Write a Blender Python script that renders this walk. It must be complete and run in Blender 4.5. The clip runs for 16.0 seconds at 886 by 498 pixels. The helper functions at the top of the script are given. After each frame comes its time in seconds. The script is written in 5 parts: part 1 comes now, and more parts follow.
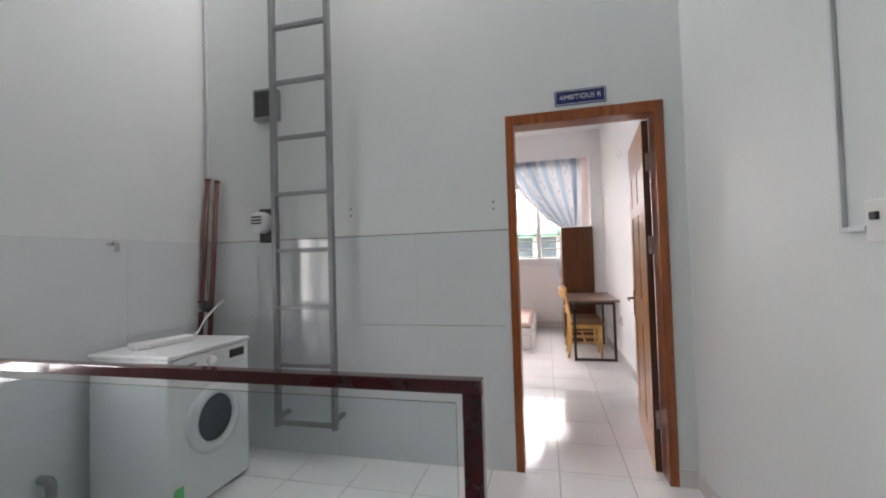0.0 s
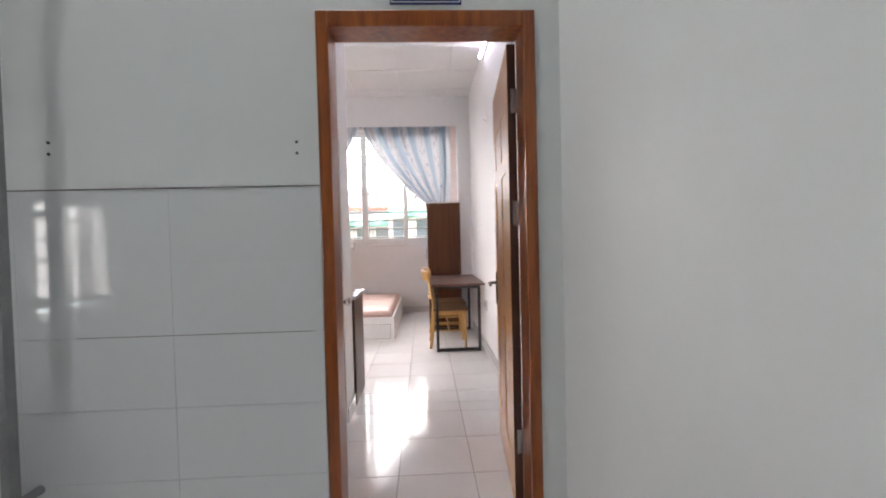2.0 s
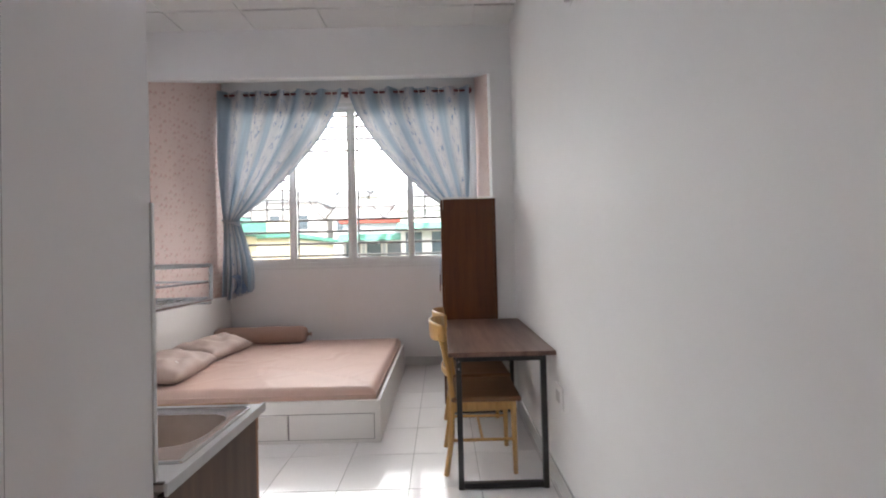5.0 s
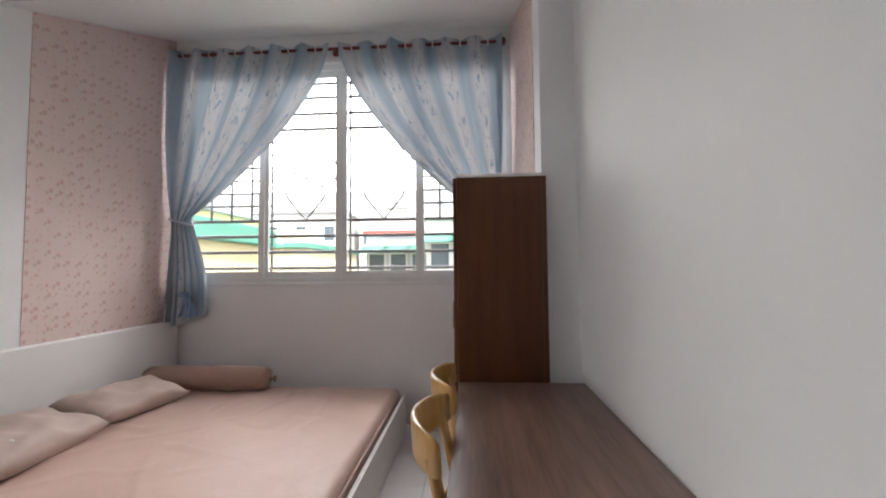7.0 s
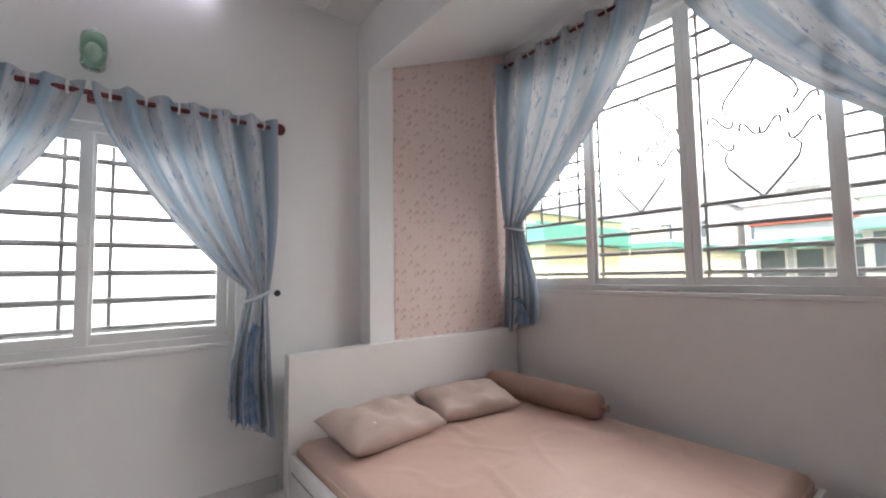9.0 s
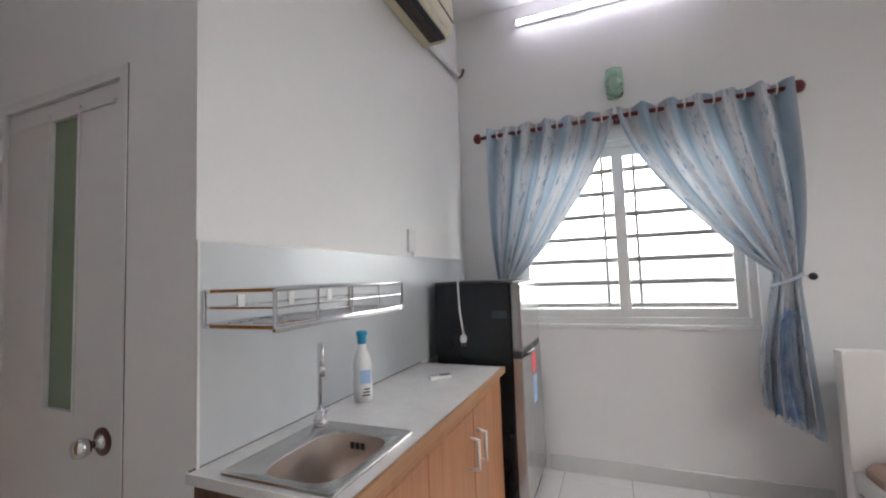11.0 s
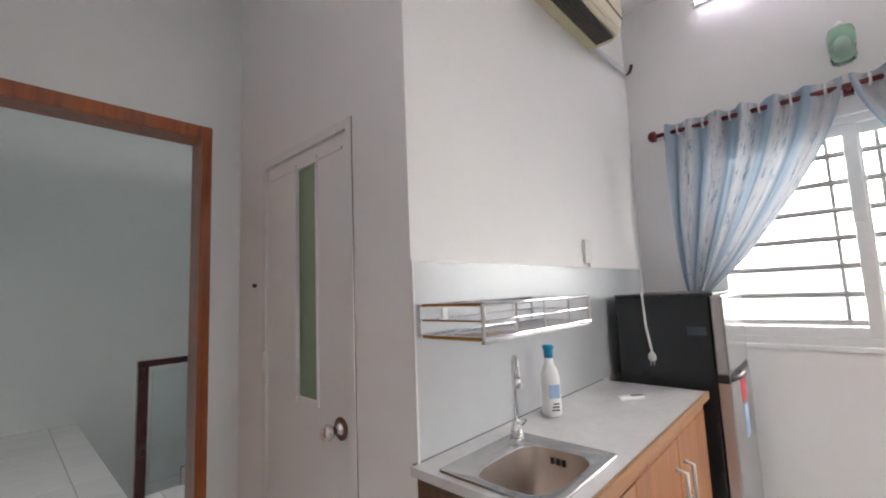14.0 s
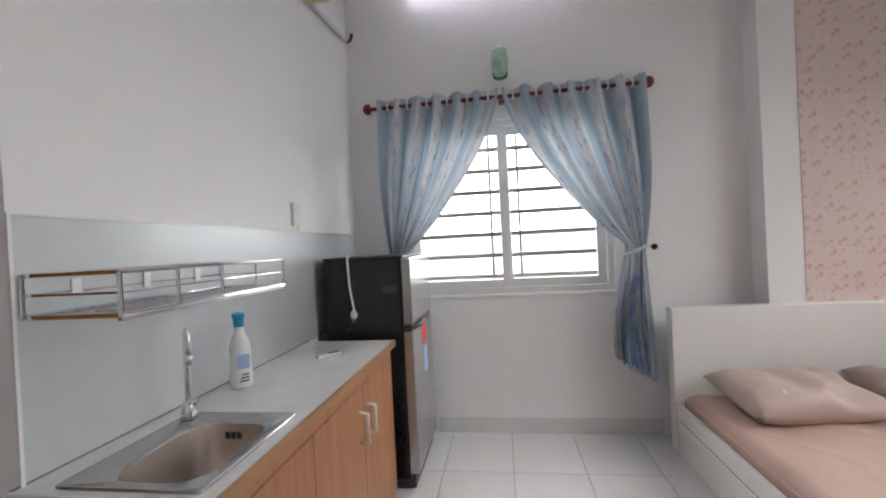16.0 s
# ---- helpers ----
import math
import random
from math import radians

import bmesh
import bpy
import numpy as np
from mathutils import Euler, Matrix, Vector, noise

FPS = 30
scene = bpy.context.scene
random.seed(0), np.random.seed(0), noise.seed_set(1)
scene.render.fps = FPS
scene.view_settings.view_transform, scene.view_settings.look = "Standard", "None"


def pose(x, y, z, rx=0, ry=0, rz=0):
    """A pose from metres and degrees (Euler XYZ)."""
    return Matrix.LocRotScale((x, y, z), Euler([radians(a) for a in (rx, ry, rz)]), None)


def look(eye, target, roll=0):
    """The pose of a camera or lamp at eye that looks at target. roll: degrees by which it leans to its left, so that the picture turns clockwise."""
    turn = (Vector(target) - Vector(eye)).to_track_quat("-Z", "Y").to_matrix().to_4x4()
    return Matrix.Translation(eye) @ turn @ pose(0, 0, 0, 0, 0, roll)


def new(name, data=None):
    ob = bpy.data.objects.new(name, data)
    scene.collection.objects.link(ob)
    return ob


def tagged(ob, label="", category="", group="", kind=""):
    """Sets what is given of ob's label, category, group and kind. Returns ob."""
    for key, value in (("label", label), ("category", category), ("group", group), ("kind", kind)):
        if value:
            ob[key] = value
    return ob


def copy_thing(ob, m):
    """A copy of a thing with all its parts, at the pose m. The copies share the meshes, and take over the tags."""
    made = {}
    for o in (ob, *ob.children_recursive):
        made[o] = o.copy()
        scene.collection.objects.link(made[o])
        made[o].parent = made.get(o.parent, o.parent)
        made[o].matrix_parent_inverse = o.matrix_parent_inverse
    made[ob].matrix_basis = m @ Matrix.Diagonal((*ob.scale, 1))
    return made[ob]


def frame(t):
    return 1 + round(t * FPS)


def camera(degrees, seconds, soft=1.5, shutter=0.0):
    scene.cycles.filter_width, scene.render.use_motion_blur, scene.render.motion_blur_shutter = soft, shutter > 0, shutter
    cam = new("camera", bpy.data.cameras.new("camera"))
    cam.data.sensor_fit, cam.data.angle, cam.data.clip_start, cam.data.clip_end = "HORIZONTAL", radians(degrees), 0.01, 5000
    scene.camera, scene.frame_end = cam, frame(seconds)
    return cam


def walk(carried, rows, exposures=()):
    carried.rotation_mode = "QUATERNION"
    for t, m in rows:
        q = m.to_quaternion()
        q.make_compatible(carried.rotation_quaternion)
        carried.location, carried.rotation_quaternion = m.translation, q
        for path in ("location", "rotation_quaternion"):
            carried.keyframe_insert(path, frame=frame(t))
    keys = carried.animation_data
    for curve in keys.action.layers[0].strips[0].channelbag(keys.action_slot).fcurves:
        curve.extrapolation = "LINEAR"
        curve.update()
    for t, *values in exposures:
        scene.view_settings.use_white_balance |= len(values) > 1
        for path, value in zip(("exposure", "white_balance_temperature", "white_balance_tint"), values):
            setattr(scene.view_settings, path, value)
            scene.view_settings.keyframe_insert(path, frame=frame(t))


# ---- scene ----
cam = camera(94.1, 16.0, 2.0)
PATH = [
    (0, (-0.735, -2.572, 1.298), (-1.216, -0.631, 1.353), -1.7),
    (0.5, (-0.605, -2.518, 1.283), (-0.739, -0.523, 1.304), -1.4),
    (1, (-0.58, -2.373, 1.264), (-0.517, -0.374, 1.245), -1.6),
    (1.5, (-0.581, -2.071, 1.273), (-0.47, -0.075, 1.226), -1.7),
    (1.8, (-0.535, -1.9, 1.264), (-0.457, 0.097, 1.187), -1.4),
    (2, (-0.531, -1.711, 1.245), (-0.443, 0.287, 1.198), -1.4),
    (2.5, (-0.505, -1.334, 1.238), (-0.428, 0.664, 1.214), -1.0),
    (3, (-0.497, -0.925, 1.262), (-0.446, 1.074, 1.250), -1.1),
    (5.3, (-0.483, 0.762, 1.289), (-0.481, 2.762, 1.333), -1.4),
    (5.5, (-0.467, 0.9, 1.277), (-0.469, 2.899, 1.336), -1.4),
    (6, (-0.424, 1.264, 1.272), (-0.44, 3.263, 1.351), -1.3),
    (6.5, (-0.4, 1.602, 1.282), (-0.452, 3.6, 1.369), -1.0),
    (7, (-0.4, 1.939, 1.294), (-0.539, 3.932, 1.389), -0.5),
    (7.5, (-0.368, 2.266, 1.306), (-0.729, 4.23, 1.416), -0.0),
    (8, (-0.402, 2.527, 1.306), (-1.086, 4.402, 1.43), 0.4),
    (8.3, (-0.45, 2.613, 1.32), (-1.401, 4.368, 1.447), 0.2),
    (8.5, (-0.462, 2.63, 1.326), (-1.602, 4.268, 1.45), -0.1),
    (9, (-0.459, 2.629, 1.319), (-2.032, 3.857, 1.446), -1.0),
    (9.5, (-0.411, 2.605, 1.285), (-2.281, 3.299, 1.431), -1.8),
    (9.7, (-0.396, 2.597, 1.275), (-2.332, 3.073, 1.425), -1.8),
    (11.8, (-0.273, 2.292, 1.302), (-1.758, 0.959, 1.432), -2.8),
    (12, (-0.247, 2.276, 1.302), (-1.611, 0.82, 1.437), -3.0),
    (12.5, (-0.183, 2.253, 1.3), (-1.237, 0.559, 1.441), -2.9),
    (13, (-0.129, 2.251, 1.299), (-1.038, 0.474, 1.44), -2.7),
    (13.5, (-0.181, 2.272, 1.299), (-1.302, 0.624, 1.468), -2.5),
    (14, (-0.254, 2.318, 1.31), (-1.714, 0.967, 1.52), -2.4),
    (14.5, (-0.287, 2.358, 1.33), (-1.897, 1.25, 1.752), -3.4),
    (15, (-0.294, 2.364, 1.324), (-1.969, 1.305, 1.596), -3.7),
    (15.5, (-0.321, 2.383, 1.307), (-2.16, 1.6, 1.363), -3.6),
    (16, (-0.358, 2.441, 1.293), (-2.338, 2.161, 1.281), -2.9),
]
W1_POWER, W2_POWER, HATCH_POWER, HALLWIN_POWER, TUBE_POWER = 420.0, 150.0, 4.1, 8.1, 4.5
EXPOSURES = [(0.0, 2.48, 6700, 16), (2.5, 2.44, 6700, 16), (3.0, 2.34, 6700, 15), (5.3, 1.68, 6500, 10), (7.0, 1.5, 6500, 10), (8.0, 1.56, 6500, 10), (10.0, 1.45, 6500, 9), (11.8, 1.92, 6600, 10),
             (12.5, 2.1, 6800, 11), (13.0, 2.15, 6800, 11), (13.5, 2.12, 6800, 11), (14.0, 2.02, 6700, 11), (14.5, 1.93, 6600, 10), (15.0, 1.82, 6600, 10), (15.5, 1.7, 6600, 9), (16.0, 1.55, 6500, 9)]
walk(cam, [(t, look(eye, target, roll)) for t, eye, target, roll in PATH], EXPOSURES)

# ---- world, lights ----
world = bpy.data.worlds.new("world")
scene.world = world
world.use_nodes = True
wn = world.node_tree.nodes
sky = wn.new("ShaderNodeTexSky")
sky.sky_type = "NISHITA"
sky.sun_disc = False
sky.sun_elevation = radians(55)
sky.sun_rotation = radians(140)
sky.dust_density = 3.0
wn["Background"].inputs["Strength"].default_value = 0.15
haze = wn.new("ShaderNodeHueSaturation")  # bright white overcast
haze.inputs["Saturation"].default_value = 0.25
haze.inputs["Value"].default_value = 1.35
world.node_tree.links.new(sky.outputs["Color"], haze.inputs["Color"])
world.node_tree.links.new(haze.outputs["Color"], wn["Background"].inputs["Color"])


def sun_lamp(strength, angle, elevation, azimuth):
    data = bpy.data.lights.new("sun", "SUN")
    data.energy, data.angle, data.color = strength, radians(angle), (1.0, 0.96, 0.9)
    ob = new("sun", data)
    d = Vector((math.sin(azimuth) * math.cos(elevation), math.cos(azimuth) * math.cos(elevation), math.sin(elevation)))
    ob.matrix_world = look(d * 30, (0, 0, 0))
    return ob


def area_lamp(name, eye, target, sx, sy, power, color):
    data = bpy.data.lights.new(name, "AREA")
    data.shape, data.size, data.size_y, data.energy, data.color = "RECTANGLE", sx, sy, power, color
    ob = new(name, data)
    ob.matrix_world = look(eye, target)
    return ob


sun_lamp(3.0, 4.0, radians(55), radians(140))
area_lamp("daylight_front_window", (-2.5, 8.6, 5.1), (-2.5, 5.0, 5.0), 9.0, 5.0, W1_POWER, (1.0, 0.985, 0.975))
area_lamp("daylight_side_window", (-4.9, 2.5, 2.9), (-3.0, 2.5, 2.85), 6.0, 3.0, W2_POWER, (1.0, 0.985, 0.975))
area_lamp("daylight_roof_hatch", (-1.7, -0.42, 4.9), (-1.7, -0.6, 0), 1.6, 0.7, HATCH_POWER, (1.0, 0.985, 0.965))
area_lamp("daylight_hall_window", (-3.7, -1.61, 1.25), (-1.0, -1.61, 1.2), 1.2, 1.4, HALLWIN_POWER, (1.0, 0.99, 0.97))


# ---- materials ----
def mat(name, color, rough=0.5, metal=0.0, color2=None, scale=6.0, amount=0.5, bump=0.0, bump_scale=80.0, stretch=None,
        spec=0.5, coat=0.0, rough_var=0.0, island=0.0):
    m = bpy.data.materials.new(name)
    m.use_nodes = True
    nt = m.node_tree
    n, l = nt.nodes, nt.links
    p = n["Principled BSDF"]
    p.inputs["Roughness"].default_value = rough
    p.inputs["Metallic"].default_value = metal
    p.inputs["Specular IOR Level"].default_value = spec
    p.inputs["Coat Weight"].default_value = coat
    co = n.new("ShaderNodeTexCoord")
    mp = n.new("ShaderNodeMapping")
    l.new(co.outputs["Object"], mp.inputs["Vector"])
    if stretch:
        mp.inputs["Scale"].default_value = stretch
    c2 = color2 or tuple(c * 0.9 for c in color)
    big = n.new("ShaderNodeTexNoise")
    big.inputs["Scale"].default_value = scale
    big.inputs["Detail"].default_value = 6
    l.new(mp.outputs["Vector"], big.inputs["Vector"])
    small = n.new("ShaderNodeTexNoise")
    small.inputs["Scale"].default_value = scale * 7
    small.inputs["Detail"].default_value = 4
    l.new(mp.outputs["Vector"], small.inputs["Vector"])
    add = n.new("ShaderNodeMath")
    add.operation = "MULTIPLY_ADD"
    add.inputs[1].default_value = 0.45
    l.new(small.outputs["Fac"], add.inputs[0])
    l.new(big.outputs["Fac"], add.inputs[2])
    rng = n.new("ShaderNodeMapRange")
    rng.inputs["From Min"].default_value, rng.inputs["From Max"].default_value = 0.5, 0.95
    rng.inputs["To Max"].default_value = amount
    l.new(add.outputs[0], rng.inputs["Value"])
    mix = n.new("ShaderNodeMix")
    mix.data_type = "RGBA"
    mix.inputs["A"].default_value, mix.inputs["B"].default_value = (*color, 1), (*c2, 1)
    l.new(rng.outputs[0], mix.inputs["Factor"])
    out = mix.outputs["Result"]
    if island:
        info = n.new("ShaderNodeObjectInfo")
        hsv = n.new("ShaderNodeHueSaturation")
        r2 = n.new("ShaderNodeMapRange")
        r2.inputs["To Min"].default_value, r2.inputs["To Max"].default_value = 1 - island, 1 + island
        l.new(info.outputs["Random"], r2.inputs["Value"])
        l.new(r2.outputs[0], hsv.inputs["Value"])
        l.new(out, hsv.inputs["Color"])
        out = hsv.outputs["Color"]
    l.new(out, p.inputs["Base Color"])
    if rough_var:
        rr = n.new("ShaderNodeMapRange")
        rr.inputs["To Min"].default_value, rr.inputs["To Max"].default_value = max(0.02, rough - rough_var), rough + rough_var
        l.new(big.outputs["Fac"], rr.inputs["Value"])
        l.new(rr.outputs[0], p.inputs["Roughness"])
    if bump:
        bn = n.new("ShaderNodeTexNoise")
        bn.inputs["Scale"].default_value = bump_scale
        bn.inputs["Detail"].default_value = 5
        l.new(mp.outputs["Vector"], bn.inputs["Vector"])
        b = n.new("ShaderNodeBump")
        b.inputs["Strength"].default_value = bump
        b.inputs["Distance"].default_value = 0.004
        l.new(bn.outputs["Fac"], b.inputs["Height"])
        l.new(b.outputs["Normal"], p.inputs["Normal"])
    return m


def wood(name, dark, light, rough, axis, scale=3.0, coat=0.0, spec=0.5, bump=0.08):
    s = [14.0, 14.0, 14.0]
    s[axis] = 1.0
    return mat(name, light, rough, 0, dark, scale, 1.0, bump, 14, s, spec, coat, 0.04)


def glow(name, color, strength):
    m = bpy.data.materials.new(name)
    m.use_nodes = True
    p = m.node_tree.nodes["Principled BSDF"]
    p.inputs["Base Color"].default_value = (0.9, 0.9, 0.9, 1)
    p.inputs["Emission Color"].default_value = (*color, 1)
    p.inputs["Emission Strength"].default_value = strength
    return m


def glass(name, color, rough=0.0, ior=1.45):
    m = bpy.data.materials.new(name)
    m.use_nodes = True
    p = m.node_tree.nodes["Principled BSDF"]
    p.inputs["Base Color"].default_value = (*color, 1)
    p.inputs["Roughness"].default_value = rough
    p.inputs["Transmission Weight"].default_value = 1.0
    p.inputs["IOR"].default_value = ior
    return m


def fabric_sheer(name, glow_through, see_through):
    """Thin printed curtain cloth: grey-blue stripes with sprigs, letting light through."""
    m = bpy.data.materials.new(name)
    m.use_nodes = True
    nt = m.node_tree
    n, l = nt.nodes, nt.links
    n.remove(n["Principled BSDF"])
    uv = n.new("ShaderNodeUVMap")
    sep = n.new("ShaderNodeSeparateXYZ")
    l.new(uv.outputs["UV"], sep.inputs[0])
    wave = n.new("ShaderNodeMath")
    wave.operation = "SINE"
    mul = n.new("ShaderNodeMath")
    mul.operation = "MULTIPLY"
    mul.inputs[1].default_value = 17.0
    l.new(sep.outputs["X"], mul.inputs[0])
    l.new(mul.outputs[0], wave.inputs[0])
    ramp = n.new("ShaderNodeMapRange")
    ramp.inputs["From Min"].default_value, ramp.inputs["From Max"].default_value = -0.4, 0.7
    l.new(wave.outputs[0], ramp.inputs["Value"])
    base = n.new("ShaderNodeMix")
    base.data_type = "RGBA"
    base.inputs["A"].default_value, base.inputs["B"].default_value = (0.59, 0.605, 0.63, 1), (0.35, 0.445, 0.545, 1)
    l.new(ramp.outputs[0], base.inputs["Factor"])
    mp = n.new("ShaderNodeMapping")
    mp.inputs["Scale"].default_value = (13, 4.0, 1)
    l.new(uv.outputs["UV"], mp.inputs["Vector"])
    nz = n.new("ShaderNodeTexNoise")
    nz.inputs["Scale"].default_value, nz.inputs["Detail"].default_value = 2.2, 8
    nz.inputs["Roughness"].default_value = 0.75
    l.new(mp.outputs["Vector"], nz.inputs["Vector"])
    thr = n.new("ShaderNodeMapRange")
    thr.inputs["From Min"].default_value, thr.inputs["From Max"].default_value = 0.53, 0.61
    thr.inputs["To Max"].default_value = 0.88
    l.new(nz.outputs["Fac"], thr.inputs["Value"])
    band = n.new("ShaderNodeMapRange")
    band.inputs["From Min"].default_value, band.inputs["From Max"].default_value = 0.1, -0.5
    l.new(wave.outputs[0], band.inputs["Value"])
    keep = n.new("ShaderNodeMath")
    keep.operation = "MULTIPLY"
    l.new(thr.outputs[0], keep.inputs[0])
    l.new(band.outputs[0], keep.inputs[1])
    sprig = n.new("ShaderNodeMix")
    sprig.data_type = "RGBA"
    sprig.inputs["B"].default_value = (0.13, 0.25, 0.45, 1)
    l.new(base.outputs["Result"], sprig.inputs["A"])
    l.new(keep.outputs[0], sprig.inputs["Factor"])
    dif = n.new("ShaderNodeBsdfDiffuse")
    trl = n.new("ShaderNodeBsdfTranslucent")
    tra = n.new("ShaderNodeBsdfTransparent")
    l.new(sprig.outputs["Result"], dif.inputs["Color"])
    l.new(sprig.outputs["Result"], trl.inputs["Color"])
    m1, m2 = n.new("ShaderNodeMixShader"), n.new("ShaderNodeMixShader")
    m1.inputs[0].default_value = glow_through
    m2.inputs[0].default_value = see_through
    l.new(dif.outputs[0], m1.inputs[1])
    l.new(trl.outputs[0], m1.inputs[2])
    l.new(m1.outputs[0], m2.inputs[1])
    l.new(tra.outputs[0], m2.inputs[2])
    l.new(m2.outputs[0], n["Material Output"].inputs["Surface"])
    return m


def floral_paper(name):
    m = mat(name, (0.72, 0.58, 0.54), 0.7, 0, (0.68, 0.535, 0.495), 5, 0.6)
    nt = m.node_tree
    n, l = nt.nodes, nt.links
    p = n["Principled BSDF"]
    co = n.new("ShaderNodeTexCoord")
    prev = p.inputs["Base Color"].links[0].from_socket
    for scale, color, size, shift in ((15.0, (0.50, 0.20, 0.18), 0.0150, 0.0), (15.0, (0.36, 0.30, 0.22), 0.0110, 0.024), (24.0, (0.56, 0.30, 0.26), 0.0070, 0.17)):
        mp = n.new("ShaderNodeMapping")
        mp.inputs["Location"].default_value = (0, shift, shift * 0.7)
        mp.inputs["Scale"].default_value = (0.0, 1, 1)
        l.new(co.outputs["Object"], mp.inputs["Vector"])
        wob = n.new("ShaderNodeTexNoise")
        wob.inputs["Scale"].default_value = 90
        l.new(mp.outputs["Vector"], wob.inputs["Vector"])
        v = n.new("ShaderNodeTexVoronoi")
        v.inputs["Scale"].default_value = scale
        v.inputs["Randomness"].default_value = 0.35
        l.new(mp.outputs["Vector"], v.inputs["Vector"])
        ad = n.new("ShaderNodeMath")
        ad.operation = "MULTIPLY_ADD"
        ad.inputs[1].default_value = 0.34
        l.new(wob.outputs["Fac"], ad.inputs[0])
        l.new(v.outputs["Distance"], ad.inputs[2])
        r = n.new("ShaderNodeMapRange")
        lim = size * scale
        r.inputs["From Min"].default_value, r.inputs["From Max"].default_value = lim + 0.13, lim + 0.20
        r.inputs["To Min"].default_value, r.inputs["To Max"].default_value = 0.46, 0.0
        l.new(ad.outputs[0], r.inputs["Value"])
        mx = n.new("ShaderNodeMix")
        mx.data_type = "RGBA"
        mx.inputs["B"].default_value = (*color, 1)
        l.new(prev, mx.inputs["A"])
        l.new(r.outputs[0], mx.inputs["Factor"])
        prev = mx.outputs["Result"]
    l.new(prev, p.inputs["Base Color"])
    return m


PAINT = mat("white_wall_paint", (0.83, 0.825, 0.82), 0.58, 0, (0.79, 0.785, 0.78), 1.3, 0.6, 0.05, 60, rough_var=0.08)
PAINT_HALL = mat("cool_white_hall_paint", (0.735, 0.762, 0.757), 0.52, 0, (0.685, 0.712, 0.707), 1.1, 0.6, 0.05, 50, rough_var=0.08)
CEIL = mat("ceiling_board", (0.84, 0.84, 0.83), 0.7, 0, (0.79, 0.79, 0.78), 3, 0.5, 0.15, 150)
FLOOR_TILE = mat("glossy_white_floor_tile", (0.80, 0.79, 0.785), 0.11, 0, (0.74, 0.73, 0.72), 4, 0.5, 0.012, 5, rough_var=0.04, island=0.03)
GROUT = mat("tile_grout", (0.36, 0.35, 0.34), 0.9, 0, (0.25, 0.24, 0.23), 9, 0.8)
WALL_TILE = mat("glazed_wall_tile", (0.70, 0.725, 0.735), 0.05, 0, (0.66, 0.69, 0.70), 2, 0.5, 0.01, 3, rough_var=0.02, island=0.006)
WALL_GROUT = mat("wall_tile_joint", (0.66, 0.685, 0.695), 0.5, 0, (0.56, 0.58, 0.585), 5, 0.8)
SKIRT = mat("skirting_tile", (0.70, 0.70, 0.69), 0.2, 0, (0.62, 0.62, 0.61), 4, 0.5)
DOORWOOD = wood("orange_varnished_door_wood", (0.42, 0.14, 0.012), (0.66, 0.27, 0.025), 0.32, 2, 2.2, 0.3)
FRAMEWOOD = wood("red_brown_frame_wood", (0.18, 0.036, 0.007), (0.37, 0.095, 0.015), 0.30, 2, 2.5, 0.4)
DOOREDGE = wood("dark_door_edge_wood", (0.05, 0.015, 0.008), (0.09, 0.03, 0.015), 0.4, 2)
TABLEWOOD = wood("walnut_table_laminate", (0.115, 0.062, 0.045), (0.28, 0.172, 0.133), 0.30, 1, 1.0, bump=0.0)
WARDWOOD = wood("brown_wardrobe_laminate", (0.065, 0.018, 0.005), (0.125, 0.038, 0.009), 0.38, 2, 2.0)
CHAIRWOOD = wood("honey_chair_wood", (0.42, 0.22, 0.06), (0.62, 0.37, 0.12), 0.3, 2, 2.0, 0.3)
SEATWOOD = wood("brown_seat_pad", (0.16, 0.075, 0.035), (0.22, 0.11, 0.05), 0.35, 0, 2.0)
CABWOOD = wood("kitchen_cabinet_wood", (0.27, 0.11, 0.042), (0.37, 0.16, 0.066), 0.35, 2, 1.6)
CABEDGE = wood("counter_edge_wood", (0.27, 0.13, 0.055), (0.38, 0.20, 0.09), 0.35, 0, 2.0)
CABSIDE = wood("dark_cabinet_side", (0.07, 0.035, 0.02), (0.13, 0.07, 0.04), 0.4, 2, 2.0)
BOARD = mat("white_melamine_board", (0.80, 0.79, 0.775), 0.33, 0, (0.74, 0.73, 0.71), 2.5, 0.5, 0.02, 60)
JOINT = mat("dark_joint_line", (0.18, 0.17, 0.165), 0.7)
SHEET = mat("dusty_pink_satin_sheet", (0.55, 0.385, 0.325), 0.43, 0, (0.49, 0.335, 0.28), 5, 0.7, 0.45, 7, spec=0.45)
PILLOW = mat("dusty_pink_pillow_cloth", (0.52, 0.41, 0.36), 0.6, 0, (0.46, 0.355, 0.31), 6, 0.7, 0.4, 12, spec=0.3)
BOLSTER = mat("brown_pink_bolster_cloth", (0.40, 0.265, 0.215), 0.6, 0, (0.35, 0.225, 0.18), 6, 0.7, 0.4, 14, spec=0.3)
CURTAIN = fabric_sheer("printed_blue_grey_curtain", 0.09, 0.013)
CURTAIN_SIDE = fabric_sheer("denser_printed_curtain", 0.13, 0.004)
HEM = mat("blue_curtain_hem", (0.12, 0.22, 0.42), 0.8, 0, (0.40, 0.46, 0.54), 16, 0.9)
PAPER = floral_paper("pink_floral_wallpaper")
ROD = mat("dark_red_rod", (0.16, 0.012, 0.016), 0.3, 0, (0.10, 0.01, 0.012), 8, 0.6)
BLACK = mat("black_painted_steel", (0.022, 0.022, 0.024), 0.38, 0, (0.04, 0.038, 0.036), 12, 0.5)
FRIDGEBLACK = mat("glossy_black_side", (0.012, 0.013, 0.016), 0.22, 0, (0.02, 0.021, 0.024), 5, 0.5)
